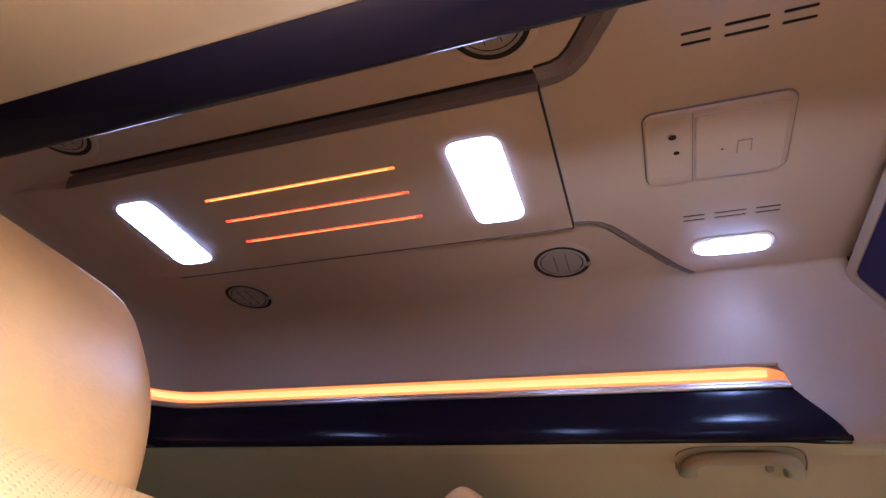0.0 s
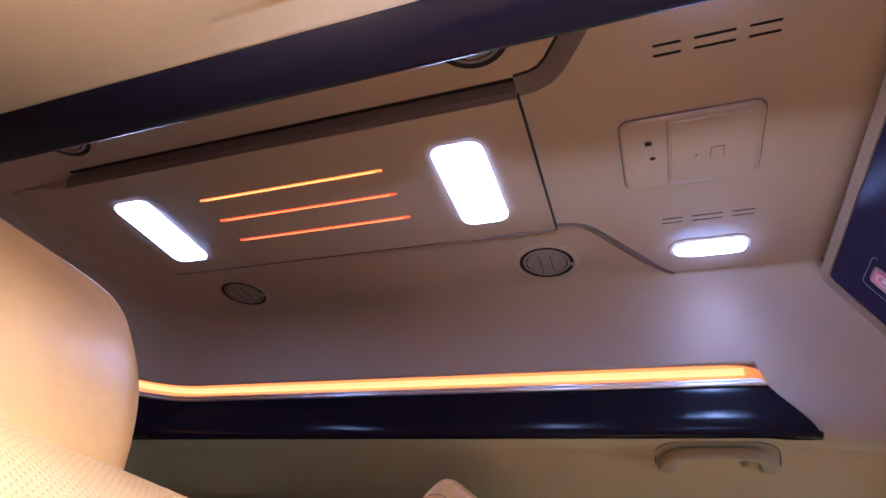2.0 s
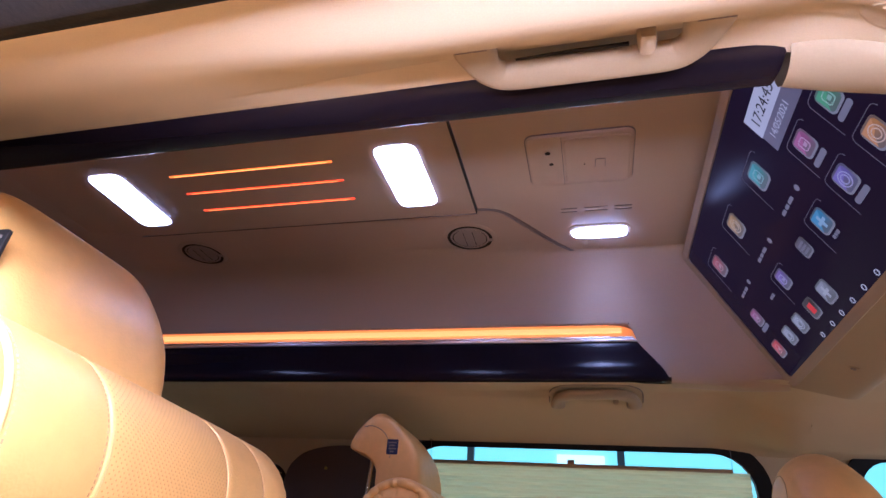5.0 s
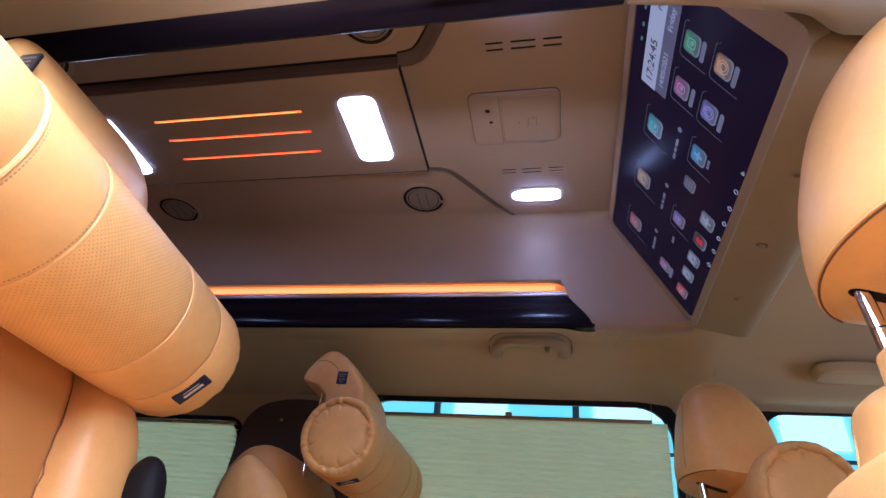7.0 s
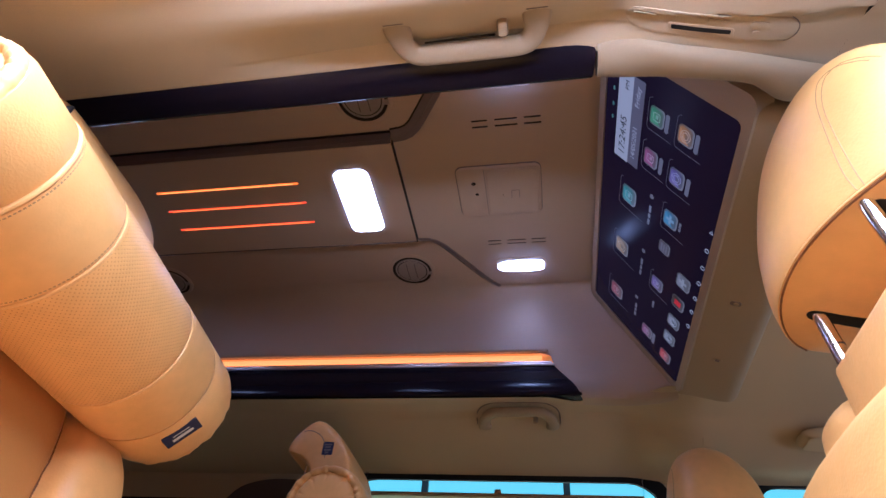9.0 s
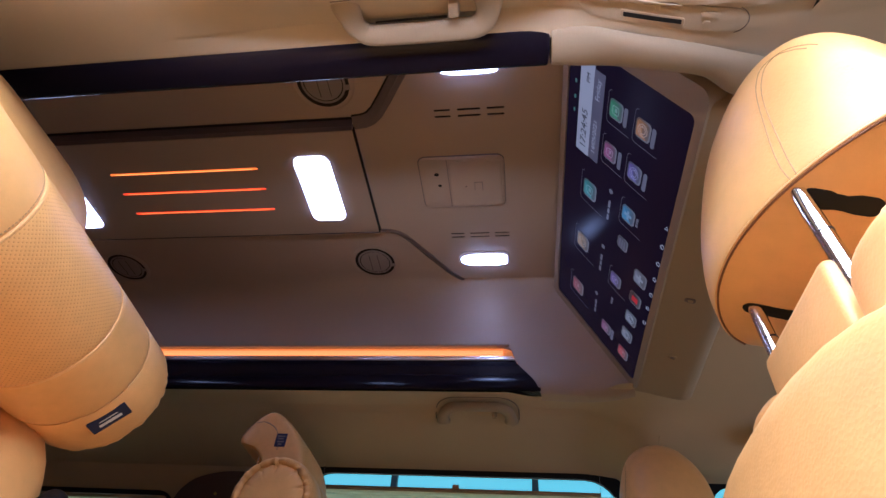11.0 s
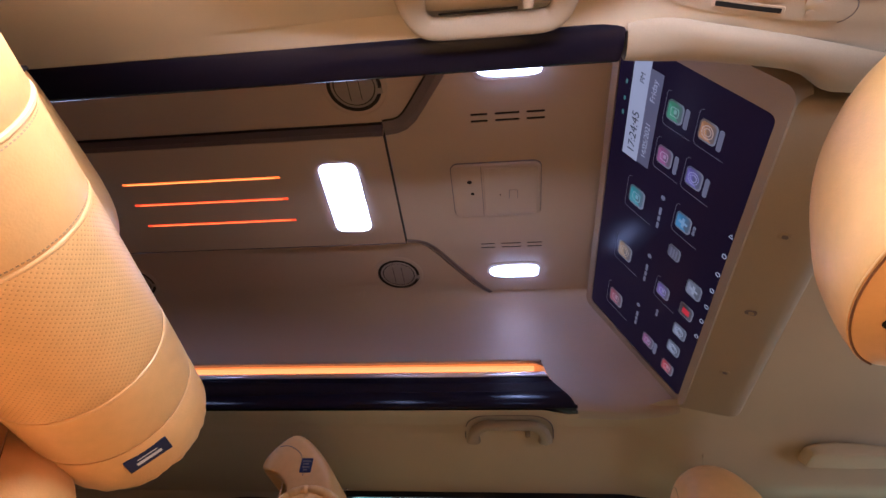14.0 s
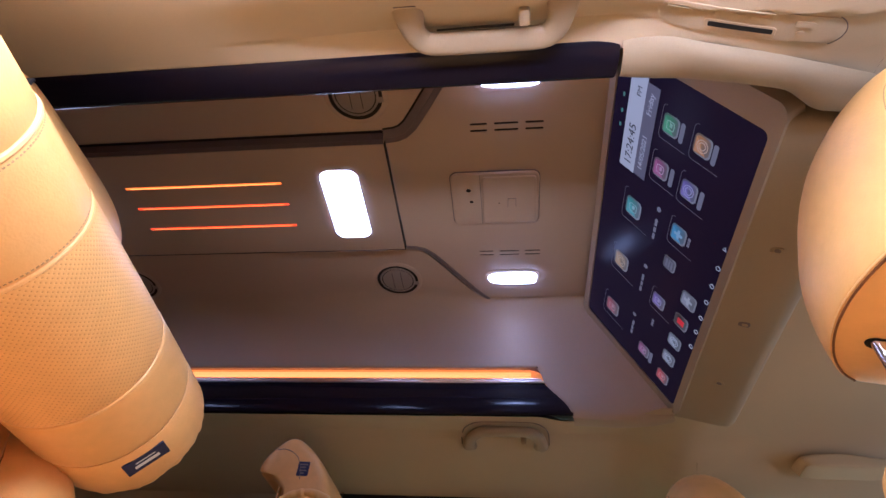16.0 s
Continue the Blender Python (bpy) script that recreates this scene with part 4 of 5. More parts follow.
def front_seat(yc, turn=1):
    seat = thing("car_seat", "tan leather front seat with a headrest on chrome posts", "seat", (0.62, yc, 0.0), "front seats")
    hp = seat_profile([(0.4475, 0.8965), (0.4455, 0.901), (0.443, 0.925), (0.443, 0.97), (0.447, 1.02), (0.466, 1.072), (0.508, 1.100), (0.553, 1.094), (0.586, 1.05), (0.598, 0.98), (0.594, 0.905), (0.574, 0.876), (0.53, 0.867), (0.490, 0.875), (0.4530, 0.8905), (0.4490, 0.8945)])
    hw = 0.156

    def bent(x, y, z):
        """The headrest is bowed in plan, its near end turned forwards."""
        d = turn * (y - yc) - 0.01
        return x + (2.6 * d * d - 0.160 * d - 0.022) * (1 - 0.6 * smooth01(0.90, 1.02, z))

    bm = cushion(hp, yc - hw, yc + hw, 2.4, 40, pivot=0.89, px=6.0)
    for v in bm.verts:
        v.co.x = bent(*v.co)
        v.co.y += turn * 0.036 * smooth01(0.47, 0.59, v.co.x) * smooth01(0.02, -0.15, turn * (v.co.y - yc))
    skin = BVHTree.FromBMesh(bm)
    part("headrest", bm, TAN, seat)
    mx = sum(p[0] for p in hp) / len(hp)
    edge = []
    for k in range(41):
        v = -0.97 + 1.94 * k / 40
        sx, sz = (1 - abs(v) ** 6) ** (1 / 6), (1 - abs(v) ** 2.4) ** (1 / 2.4)
        edge.append((bent(mx + (0.4472 - mx) * sx, yc + hw * v, 0.89), yc + hw * v, 0.89 + 0.006 * sz))
    part("headrest_piping", tube(edge, 0.0016, 8), PIPING, seat, "leather piping")
    # a darker tube draws the shaded groove below the piping
    part("piping_shade", tube([(x + 0.0012, y, z - 0.0022) for x, y, z in edge], 0.0011, 8), CREASE, seat, "dark line along a seam")
    outer = [(0.4500, 0.0700, 0.897), (0.4483, 0.0702, 0.913), (0.4480, 0.0678, 0.934), (0.4487, 0.0640, 0.957), (0.4500, 0.0597, 0.981), (0.4525, 0.0546, 1.0055), (0.4582, 0.0504, 1.0227), (0.4624, 0.0437, 1.0264), (0.4666, 0.0331, 1.0216), (0.4707, 0.0206, 1.0076), (0.4761, 0.0105, 0.9918)]
    inner = [(0.4525, 0.0640, 0.897), (0.4520, 0.0630, 0.912), (0.4517, 0.0606, 0.9344), (0.4515, 0.0571, 0.9621), (0.4519, 0.0528, 0.9859), (0.4557, 0.0471, 1.0071), (0.4618, 0.0410, 1.0202), (0.4688, 0.0286, 1.0194), (0.4751, 0.0138, 1.0027), (0.4815, 0.0053, 0.9883)]
    for line in (outer, inner):
        on = [skin.find_nearest(Vector((x, yc + turn * (y - 0.135), z))) for x, y, z in spline(line, 5)]
        part("headrest_seam", tube([q + 0.0001 * n for q, n, _, _ in on], 0.0006, 6), SEAM, seat, "stitched seam")
    for s in (-1, 1):
        py = yc + turn * 0.011 + s * 0.067
        part("headrest_post", tube([(0.458, py, 0.90), (0.4585, py, 0.87), (0.460, py, 0.85), (0.468, py, 0.72)], 0.0068, 16), CHROME, seat, "chrome post")
        part("post_collar", tube([(0.4605, py, 0.846), (0.4607, py, 0.8445)], 0.0071, 16), SATIN, seat, "dark notch ring")
        rows = []
        hx = 0.4845 if s * turn < 0 else 0.4745
        for f in (1.0, 0.9, 0.5, 0.02):
            rows.append([])
            for ox, oy in rounded(0.054, 0.017, 0.0084, 5):
                up = skin.ray_cast(Vector((hx + ox * f, py + oy * f, 0.6)), Vector((0, 0, 1)))[0]
                rows[-1].append(Vector((hx + ox * f, py + oy * f, (up.z if up else 0.88) - 0.0007)))
        part("post_socket", grid(rows, close_v=True, cap=True), DARK, seat, "black post opening")
    if turn < 0:
        arch = [(-0.098, 0.905), (-0.096, 0.95), (-0.088, 1.0), (-0.066, 1.04), (-0.03, 1.058), (0.01, 1.056), (0.05, 1.035), (0.076, 0.995), (0.086, 0.95), (0.090, 0.905)]
        laid = [skin.ray_cast(Vector((0.2, yc + q.x, q.y)), Vector((1, 0, 0)))[0] for q in spline([(a, b, 0) for a, b in arch], 5)]
        part("panel_seam", tube([q - Vector((0.0002, 0, 0)) for q in laid if q], 0.0007, 6), SEAM, seat, "stitched seam")
    cy = yc + turn * 0.011
    part("top_cover", box(0.447, 0.560, cy - 0.068, cy + 0.068, 0.60, 0.822, 0.007, 3), TAN, seat, "squared leather cover round the posts")
    for s in (-1, 1):
        wy = cy + s * 0.112
        wing = part("side_wing", cushion(seat_profile([(0.452, 0.800), (0.443, 0.76), (0.430, 0.62), (0.54, 0.60), (0.575, 0.74), (0.552, 0.808), (0.50, 0.818)]), wy - 0.055, wy + 0.055, 2.8, 20), TAN, seat)
        edge = [(0.500 + (a - 0.500) * 0.985, wy + s * 0.020, 0.72 + (b - 0.72) * 0.985) for a, b in ((0.500, 0.8175), (0.474, 0.8125), (0.4535, 0.800), (0.4470, 0.780), (0.4425, 0.755), (0.4370, 0.70), (0.4300, 0.62))]
        part("wing_piping", tube(spline(edge, 6), 0.0016, 6), PIPING, wing, "leather piping")
    part("backrest", cushion(seat_profile([(0.402, 0.724), (0.378, 0.68), (0.355, 0.45), (0.54, 0.40), (0.60, 0.62), (0.56, 0.715), (0.46, 0.738)]), yc - 0.235, yc + 0.235, 2.6, 20), TAN, seat)
    part("seat_cushion", cushion(seat_profile([(0.45, 0.44), (0.9, 0.48), (1.02, 0.44), (1.0, 0.34), (0.45, 0.34)]), yc - 0.26, yc + 0.26, 5), TAN, seat)
    part("seat_base", box(0.5, 0.95, yc - 0.24, yc + 0.24, 0.0, 0.35, 0.02), SATIN, seat, "black seat base")
    return seat


front_seat(0.135)
front_seat(2 * YC - 0.135, -1)
bolster(1.050, -1, 0.600, 0.850, half=0.245)

# ---- grab handles ----


def grab_handle(s):
    """A folded handle under the headliner: its grip runs beside the rail, its two arms point to the window."""
    h = thing("grab_handle", "beige plastic grab handle folded under the headliner", "handle", (0.123, YC + s * 0.53, 1.25), "grab handles")
    x0, x1 = (0.034, 0.209) if s > 0 else (0.0355, 0.2095)
    near_arm = [(0.0, 0.5570, 1.2062), (0.0, 0.5560, 1.2060), (0.0, 0.543, 1.2105), (0.0003, 0.529, 1.2168), (0.0025, 0.515, 1.2225), (0.009, 0.503, 1.2265), (0.021, 0.4960, 1.2285), (0.055, 0.4945, 1.2290)]
    half = near_arm if s < 0 else [(0.0, 0.5505, 1.2275), (0.0, 0.5495, 1.2265), (0.0, 0.540, 1.2255), (0.001, 0.526, 1.2270), (0.009, 0.506, 1.231), (0.028, 0.4905, 1.234), (0.055, 0.488, 1.2345)]
    pts = spline([(x0 + d, y, z) for d, y, z in half] + [(x1 - d, y, z) for d, y, z in reversed(half)], 5)
    rows = []
    for i, p in enumerate(pts):
        a = (pts[min(i + 1, len(pts) - 1)] - pts[max(i - 1, 0)]).normalized()
        out = Vector((-a.y, a.x, 0)).normalized()
        f = abs(2 * i / (len(pts) - 1) - 1)
        wide = (0.0138 + 0.0035 * smooth01(0.50, 0.80, f)) if s > 0 else 0.0143 + 0.0035 * smooth01(0.45, 0.72, f)
        rows.append([(q.x, YC + s * q.y, q.z) for q in (p + wide * math.copysign(abs(math.cos(t)) ** 0.7, math.cos(t)) * out + Vector((0, 0, (0.0110 if s > 0 else 0.0080) * math.copysign(abs(math.sin(t)) ** 0.8, math.sin(t)))) for t in (2 * math.pi * k / 16 for k in range(16)))])
    part("grip", grid(rows, close_v=True, cap=True), HANDLE, h)
    if s > 0:
        gap = []
        for i, p in enumerate(pts):
            gx, gu = p.x + (-0.0035 if p.x < 0.122 else 0.0035) * min(1.0, abs(p.x - 0.122) / 0.06), p.y
            a = (pts[min(i + 1, len(pts) - 1)] - pts[max(i - 1, 0)]).normalized()
            out = Vector((-a.y, a.x)).normalized()
            o = Vector((gx, gu)) + out * (0.0165 * (1 if out.dot(Vector((gx - 0.122, gu - 0.60))) > 0 else -1))
            gap.append((o.x, YC + s * o.y, liner_z(o.x, o.y) - 0.0004))
        # a dark tube draws the shaded outline of the handle
        part("edge_shade", tube(gap[4:-4], 0.0016, 6), GROOVE, h, "dark line drawn for the shade round the handle")
        # a dark sheet on the headliner draws the shade behind the grip
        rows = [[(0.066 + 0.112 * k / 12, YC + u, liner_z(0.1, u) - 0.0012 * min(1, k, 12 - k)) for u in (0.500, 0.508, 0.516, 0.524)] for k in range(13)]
        part("grip_shade", grid(rows), GROOVE, h, "dark sheet drawn for the shade behind the grip")
    for x in (x0, x1) if s < 0 else ():
        gy, gz, gw = 0.5556, 1.1935, 0.0125
        part("hinge_gap", box(x - gw, x + gw, YC + s * gy - 0.0006, YC + s * gy + 0.0006, gz, gz + 0.0016), GROOVE, h)
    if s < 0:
        # a dark strip draws the shade between grip and headliner
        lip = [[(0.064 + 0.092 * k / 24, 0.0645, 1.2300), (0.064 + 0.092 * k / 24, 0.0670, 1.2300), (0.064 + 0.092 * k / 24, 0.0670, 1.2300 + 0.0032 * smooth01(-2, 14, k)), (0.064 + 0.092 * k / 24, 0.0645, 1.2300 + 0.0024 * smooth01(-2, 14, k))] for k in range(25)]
        part("grip_shade", grid(lip, close_v=True, cap=True), DARK, h, "dark strip drawn for the shade behind the grip")
    hu, hz, hw = (0.520, 1.220, 0.006) if s > 0 else (0.5285, 1.205, 0.0100)
    part("coat_hook", box(x1 - 0.049, x1 - 0.036, YC + s * hu - hw, YC + s * hu + hw, hz, hz + 0.024, 0.004), HANDLE, h, "small pale coat hook")
    return h


grab_handle(1)
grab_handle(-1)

# ---- roof control unit in the near headliner ----
unit = thing("roof_switch_unit", "beige roof switch unit with a dark slit and flush buttons", "switch unit", (0.40, 0.062, 1.205))
UX, UY = 0.397, 0.0695


def on_liner(loop, px, py, lift, sink=0.002):
    """A flush plate that follows the headliner: an outline about the unit's middle, raised by lift, its rim sunk."""
    rows = []
    for f, h in ((1.0, -sink), (0.992, lift * 0.7), (0.97, lift), (0.85, lift), (0.7, lift), (0.55, lift), (0.4, lift), (0.2, lift), (0.04, lift)):
        rows.append([])
        for a, b in loop:
            x, y = UX + px + a * f - 0.095 * (py + b * f), UY - (py + b * f) + 0.095 * (px + a * f)
            rows[-1].append((x, y, near_z(x, y - YC) - h))
    return grid(rows, close_v=True, cap=True)


def dense(w, h, r):
    """A rounded outline with its long sides divided."""
    out = []
    loop = rounded(w, h, r)
    for i, (x, y) in enumerate(loop):
        x1, y1 = loop[(i + 1) % len(loop)]
        k = max(1, int(math.hypot(x1 - x, y1 - y) / 0.008))
        out += [(x + (x1 - x) * j / k, y + (y1 - y) * j / k) for j in range(k)]
    return out


part("housing", on_liner(dense(0.182, 0.034, 0.016), 0.010, 0.006, 0.0017, 0.001), SWITCH, unit)
part("slit_rim", on_liner(dense(0.070, 0.0105, 0.003), 0, 0, 0.0032), SWITCH, unit)
part("dark_slit", on_liner(dense(0.064, 0.0062, 0.0012), 0, 0, 0.0036), DARK, unit, "dark display slit")
for x, w in ((-0.060, 0.026), (-0.012, 0.030), (0.018, 0.022), (0.060, 0.020)):
    part("button", on_liner(dense(w, 0.0065, 0.002), x, 0.0125, 0.0032), SWITCH, unit)
part("small_button", on_liner(dense(0.008, 0.006, 0.0028), 0.058, 0.001, 0.0032), SWITCH, unit)
arc = []
for a in range(-70, 71, 10):
    px, py = 0.084 + 0.0184 * math.cos(radians(a)), 0.006 + 0.0184 * math.sin(radians(a))
    x, y = UX + px - 0.095 * py, UY - py + 0.095 * px
    arc.append((x, y, near_z(x, y - YC) + 0.0001))
part("end_gap", tube(arc, 0.0006, 6), GROOVE, unit, "thin shadowed joint")

# front passenger's folded handle far ahead
pad = thing("front_grab_handle", "beige folded grab handle over the front window", "handle", (0.80, 1.05, 1.18))
part("grip", cushion(seat_profile([(0.765, 1.178), (0.770, 1.160), (0.785, 1.154), (0.90, 1.152), (0.945, 1.154), (0.955, 1.170), (0.84, 1.185)]), 1.040, 1.110, 7), LINER, pad)

# ---- blinds ----


def blind(x0, x1, top, low, rx0, rx1, clip=None):
    b = thing("pleated_blind", "cream pleated window blind with a brown top rail", "blind", ((x0 + x1) / 2, 1.34, low))
    lean = math.tan(radians(12))
    n = int((top - low) / 0.0075)
    rows = []
    for k in range(n + 1):
        z = top - (top - low) * k / n
        y = 1.312 + (1.18 - z) * lean + (0.0035 if k % 2 else -0.0035)
        rows.append([(x0 + (x1 - x0) * i / 10, y + 0.0008 * math.sin(i * 2.1 + k * 0.7), z + 0.0006 * math.sin(i * 1.3 + k)) for i in range(11)])
    part("pleated_cloth", grid(rows), BLIND, b, smooth=False)
    yt = 1.308 + (1.18 - top) * lean
    part("top_rail", box(rx0, rx1, yt - 0.010, yt + 0.010, top - 0.001, top + 0.007, 0.002), WOOD, b, "brown top rail")
    if clip is not None:
        part("rail_clip", box(clip - 0.009, clip + 0.009, yt - 0.012, yt + 0.004, top + 0.006, top + 0.017, 0.002), WOOD, b)
        for x in (rx0 + 0.005, rx1):
            yy = 1.306
            part("guide_cord", tube([(x, yy, 1.176), (x, yt, top)], 0.0007, 6), CLIPGREY, b, "thin guide cord")
            part("cord_screw", slab(rounded(0.009, 0.009, 0.0042), Matrix.Translation((x, yy - 0.004, 1.176)) @ pose(0, 0, 0, 90, 0, 0), 0.004, 0.001), CHROME, b, "small screw head")
    return b


blind(-0.40, 0.476, 1.117, 0.60, -0.33, 0.437, 0.052)
blind(-1.58, -0.775, 1.074, 0.62, -1.57, -0.785)

# charcoal pillar cover between the side windows
shape = spline([(-0.80, -0.34, 0), (-0.775, -0.20, 0), (-0.757, -0.125, 0), (-0.735, -0.090, 0), (-0.69, -0.062, 0), (-0.60, -0.046, 0), (-0.49, -0.056, 0), (-0.430, -0.10, 0), (-0.41, -0.20, 0), (-0.405, -0.34, 0)], 6)
bm = holed([(p.x, p.y) for p in shape], [], FW @ pose(0, 0, 0.016), 0.012)
pil = part("pillar_cover", bm, GREYCLOTH)
tagged(pil, "charcoal pillar cover between the side windows", "pillar trim", kind="structure")
part("belt_button", slab(rounded(0.008, 0.008, 0.0038), FW @ pose(-0.634, -0.108, 0.019), 0.004, 0.001), material("yellow_button", (0.5, 0.36, 0.05), 0.5), pil, "tiny yellow button", smooth=False)

# ---- what the roof screen shows ----


def lit(name, colour, strength=0.6):
    return glow(name, colour, strength, (0.02, 0.02, 0.02))


def lit_fade(name, top, low, strength):
    """A lit tile whose colour runs from its upper edge to its lower corner."""
    m = lit(name, top, strength)
    t = m.node_tree
    co = t.nodes.new("ShaderNodeTexCoord")
    dot = t.nodes.new("ShaderNodeVectorMath")
    dot.operation = "DOT_PRODUCT"
    dot.inputs[1].default_value = (0, 0.35, -0.75)
    t.links.new(co.outputs["Generated"], dot.inputs[0])
    ramp = t.nodes.new("ShaderNodeMapRange")
    ramp.interpolation_type = "SMOOTHSTEP"
    ramp.inputs["From Min"].default_value, ramp.inputs["From Max"].default_value = -0.55, 0.10
    t.links.new(dot.outputs["Value"], ramp.inputs["Value"])
    mix = t.nodes.new("ShaderNodeMix")
    mix.data_type = "RGBA"
    mix.inputs["A"].default_value, mix.inputs["B"].default_value = (*top, 1), (*low, 1)
    t.links.new(ramp.outputs[0], mix.inputs["Factor"])
    t.links.new(mix.outputs["Result"], t.nodes["Principled BSDF"].inputs["Emission Color"])
    return m


UI_GREY, UI_WHITE, UI_TILE = lit("ui_grey", (0.32, 0.30, 0.36), 0.42), lit("ui_white", (0.72, 0.70, 0.76), 0.5), lit("ui_tile", (0.20, 0.18, 0.24), 0.45)
UI_LINE = lit("ui_line", (0.26, 0.22, 0.30), 0.28)
UI_INK = lit("ui_ink", (0.03, 0.03, 0.05), 0.1)


def ui_plate(name, x, y, w, h, r, mat, lift=0.0028, label="", parent=None):
    return part(name, slab(rounded(w, h, r, 4), SM @ pose(x, y, lift), 0.0006), mat, parent or screen, label, smooth=False)


def ui_text(text, x, y, size, mat, lift=0.0036):
    cu = bpy.data.curves.new("text", "FONT")
    cu.body, cu.size, cu.align_x, cu.align_y, cu.extrude = text, size, "CENTER", "CENTER", 0.0001
    tmp = bpy.data.objects.new("text", cu)
    me = bpy.data.meshes.new_from_object(tmp)
    bpy.data.objects.remove(tmp)
    me.transform(SM @ pose(x, y, lift))
    me.materials.clear()
    me.materials.append(mat)
    ob = new("lettering", me)
    ob.parent = screen
    ob.matrix_parent_inverse = screen.matrix_world.inverted()
    return ob


def ui_outline(x, y, w, h, r):
    o = [SM @ Vector((x + a, y + b, 0.0028)) for a, b in rounded(w, h, r, 3)]
    half = o[: len(o) // 2 + 1]
    part("tile_outline", tube(half, 0.0005, 5), UI_LINE, screen, smooth=False)


ui_plate("clock_tile", 0.232, 0.099, 0.206, 0.040, 0.001, UI_WHITE, label="white clock tile")
ui_plate("date_tile", 0.222, 0.064, 0.182, 0.030, 0.001, UI_TILE, label="grey date tile")
ui_text("17:24:45", 0.183, 0.097, 0.025, UI_INK)
ui_text("PM", 0.290, 0.094, 0.015, UI_INK)
ui_text("Friday", 0.279, 0.064, 0.017, UI_WHITE)
ui_text("14/05/2021", 0.183, 0.064, 0.016, UI_WHITE)
ICONS = [
    (0.266, 0.013, 0.036, (0.06, 0.42, 0.16)), (0.267, -0.057, 0.036, (0.75, 0.30, 0.07)), (0.178, 0.016, 0.036, (0.50, 0.10, 0.28)), (0.177, -0.053, 0.036, (0.22, 0.16, 0.50)),
    (0.056, 0.063, 0.042, (0.03, 0.40, 0.36)), (0.081, -0.055, 0.036, (0.04, 0.34, 0.55)), (-0.097, 0.070, 0.042, (0.55, 0.30, 0.08)), (-0.251, 0.073, 0.042, (0.50, 0.08, 0.10)),
    (-0.106, -0.049, 0.034, (0.24, 0.14, 0.44)), (-0.279, -0.043, 0.034, (0.42, 0.10, 0.24)), (-0.039, -0.114, 0.036, (0.34, 0.34, 0.38)), (-0.103, -0.112, 0.034, (0.02, 0.01, 0.01)),
    (-0.167, -0.111, 0.034, (0.36, 0.36, 0.40)), (-0.226, -0.109, 0.034, (0.34, 0.34, 0.38)), (-0.296, -0.108, 0.034, (0.75, 0.05, 0.05)), (0.004, -0.052, 0.030, (0.10, 0.09, 0.12)),
]
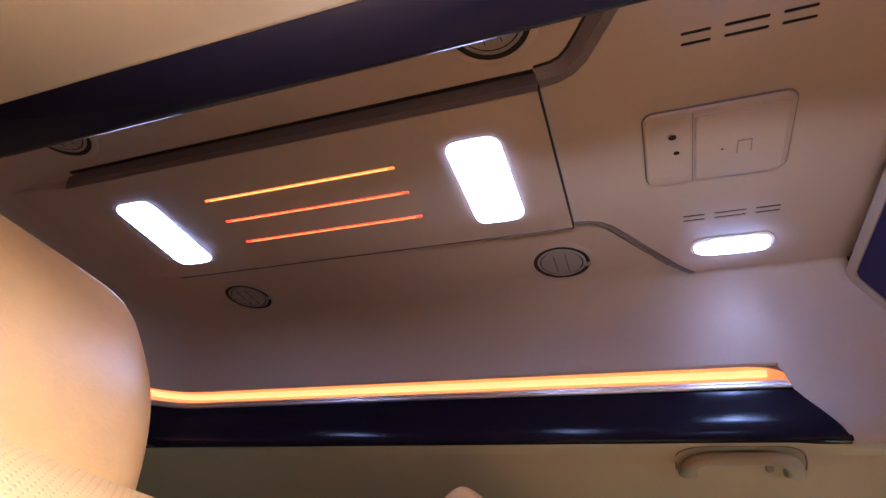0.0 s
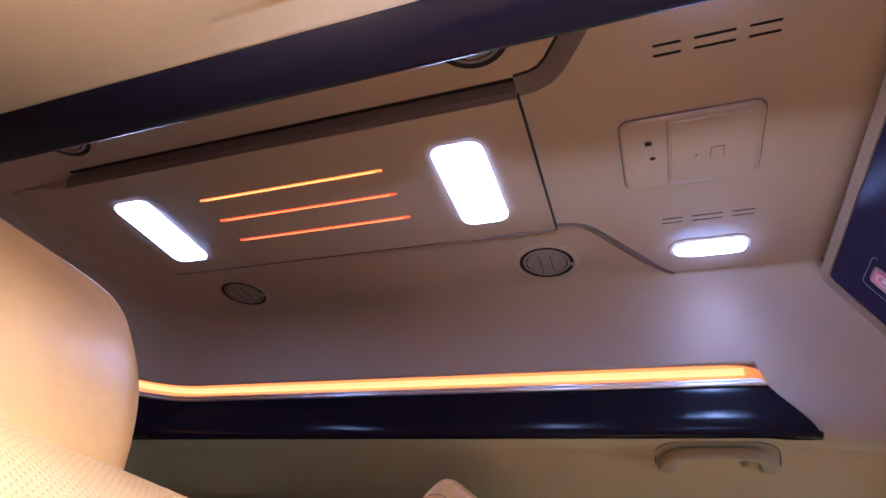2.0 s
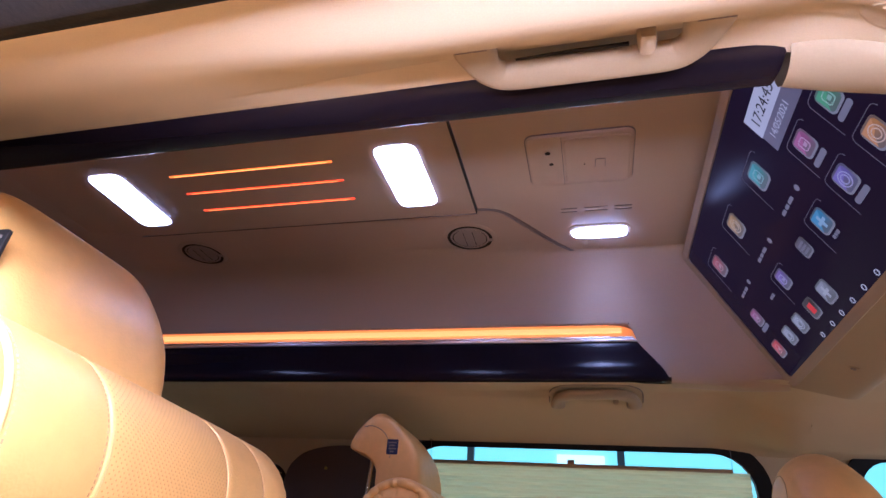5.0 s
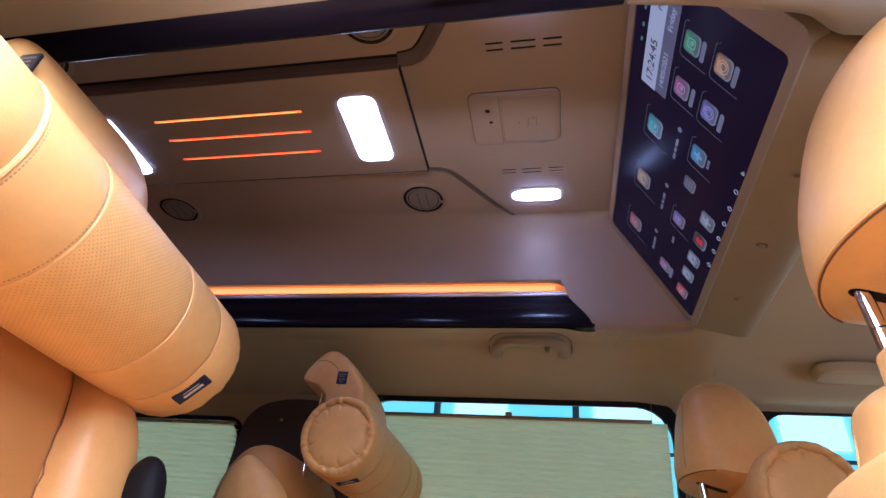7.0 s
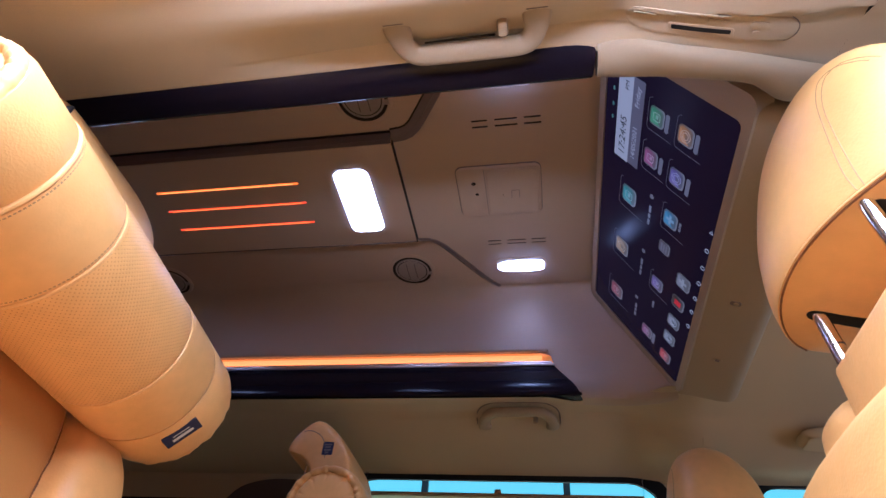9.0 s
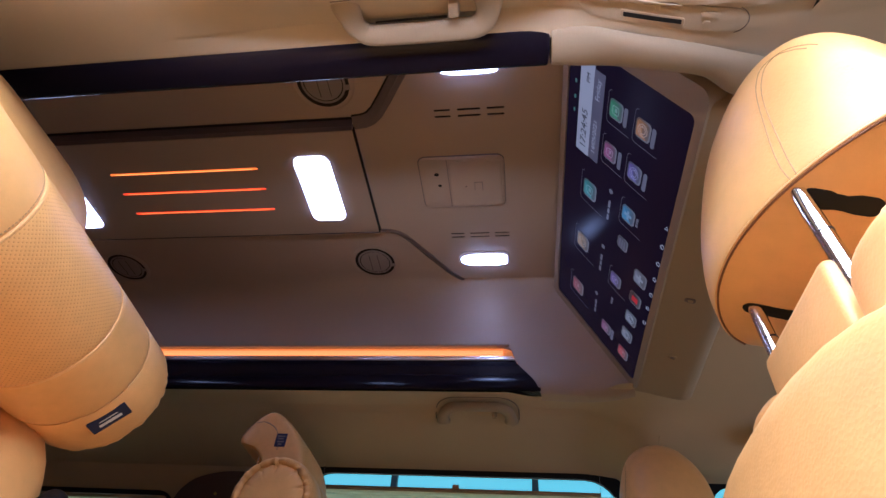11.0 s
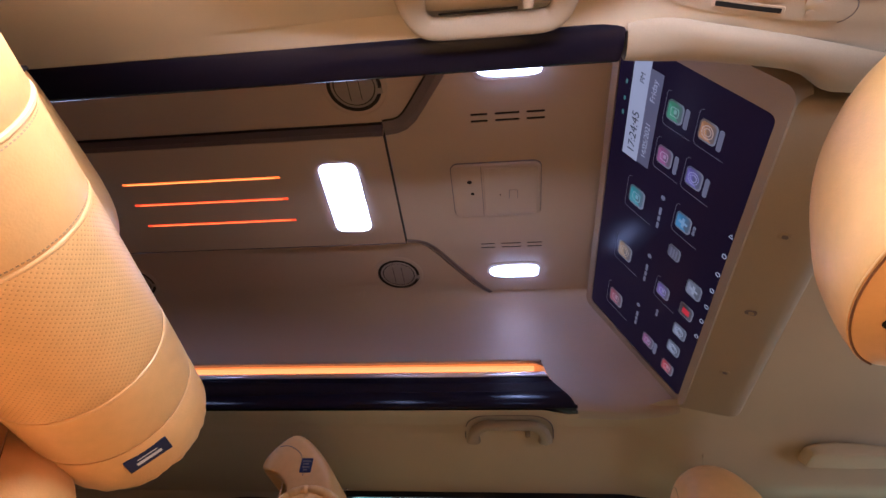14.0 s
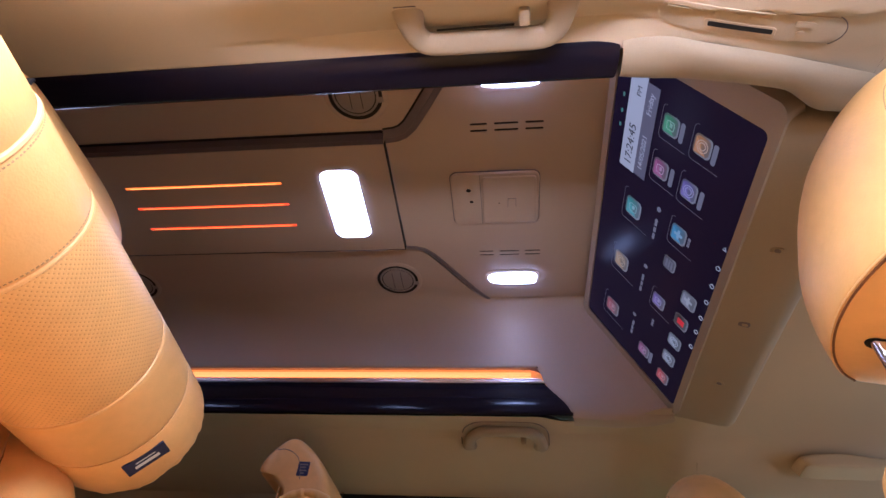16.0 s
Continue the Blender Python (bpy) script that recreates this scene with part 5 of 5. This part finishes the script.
for k, (x, y, w, c) in enumerate(ICONS):
    rim_mat = lit_fade("icon_rim", tuple(0.12 + 0.25 * v for v in c), (0.50, 0.48, 0.52), 0.35)
    ic = ui_plate("icon", x, y, w, w, w * 0.22, rim_mat, 0.0028, "app icon tile")
    body = lit_fade("icon_fill", tuple(0.02 + 1.1 * v for v in c), tuple(0.16 + 0.25 * v for v in c), 0.36)
    ui_plate("icon_fill", x, y, w * 0.84, w * 0.84, w * 0.18, body, 0.0032, parent=ic)
    shine = lit("icon_shine", tuple(0.06 + 1.15 * v for v in c), 0.45)
    tri = [(-0.40, 0.40), (0.34, 0.40), (0.10, 0.12), (-0.16, 0.02), (-0.40, -0.28)]
    part("icon_shine", slab([(a * w, b * w) for a, b in tri], SM @ pose(x, y, 0.0034), 0.0003), shine, ic, smooth=False)
    mark = lit("icon_mark", tuple(min(1, 0.42 + 0.8 * v) for v in c), 0.42)
    if k in (1, 3, 6, 12, 13):
        for rr in (0.30, 0.18):
            pts = [SM @ Vector((x + w * rr * math.cos(a), y + w * rr * math.sin(a), 0.0036)) for a in (2 * math.pi * i / 20 for i in range(20))]
            part("icon_ring", tube(pts, 0.0008, 5, closed=True), mark, ic, smooth=False)
    elif k in (5, 10):
        ui_plate("icon_bar", x, y, w * 0.55, w * 0.15, 0.001, mark, 0.0036, parent=ic)
        ui_plate("icon_bar", x, y, w * 0.15, w * 0.55, 0.001, mark, 0.0037, parent=ic)
    elif k == 11:
        ui_plate("icon_bar", x, y, w * 0.42, w * 0.5, 0.001, lit("icon_red", (0.7, 0.02, 0.03), 0.8), 0.0036, parent=ic)
    elif k == 15:
        for v in (-0.22, 0.0, 0.22):
            ui_plate("icon_bar", x, y + v * w, w * 0.66, w * 0.13, 0.001, UI_GREY, 0.0036, parent=ic)
    else:
        pts = [SM @ Vector((x + a * w, y + b * w, 0.0037)) for a, b in rounded(0.42, 0.46, 0.10, 3)]
        part("icon_ring", tube(pts, 0.0008, 5, closed=True), mark, ic, smooth=False)
        ui_plate("icon_bar", x + w * 0.02, y - w * 0.03, w * 0.20, w * 0.16, w * 0.03, mark, 0.0037, parent=ic)
    if k < 9:
        ui_outline(x, y - 0.012, w * 1.75, w * 1.95, 0.008)
for x, y in ((0.265, -0.012), (0.265, -0.082), (0.176, -0.011), (0.175, -0.080), (-0.281, -0.066)):
    ui_plate("caption_pill", x, y, 0.036, 0.009, 0.004, UI_GREY)
for x, y, w in ((0.050, 0.0, 0.050), (-0.102, 0.003, 0.050), (-0.248, 0.002, 0.044), (-0.176, -0.048, 0.020), (0.081, -0.080, 0.02)):
    for q, (off, part_w) in enumerate(((-0.34, 0.28), (-0.02, 0.22), (0.33, 0.34))):
        ui_plate("caption_bar", x + off * w, y, part_w * w, 0.0058, 0.0015, UI_GREY)
for x, y in ((0.098, 0.0), (-0.052, 0.002), (-0.205, 0.004)):
    ui_plate("badge", x, y, 0.010, 0.010, 0.0048, UI_GREY)
for i, x in enumerate((0.125, 0.081, 0.037, -0.005, -0.049, -0.090, -0.136)):
    o = [SM @ Vector((x + 0.0042 * math.cos(a), -0.149 + 0.0042 * math.sin(a), 0.0030)) for a in (2 * math.pi * q / (3 if i == 0 else 10) for q in range(3 if i == 0 else 10))]
    part("nav_mark", tube(o, 0.0007, 5, closed=True), UI_WHITE, screen, smooth=False)
for x in (0.267, 0.235, 0.207):
    ui_plate("status_mark", x, 0.132, 0.008, 0.005, 0.002, lit("status_green", (0.10, 0.30, 0.26), 0.5))

# black belt guide on the near rear seat's shoulder
guide = thing("belt_guide", "black plastic belt guide beside the rear seat", "belt guide", (-0.30, 0.372, 0.66))
part("guide", cushion(seat_profile([(-0.325, 0.62), (-0.33, 0.70), (-0.305, 0.748), (-0.275, 0.725), (-0.265, 0.62)]), 0.352, 0.396, 2.4), RUBBER, guide)
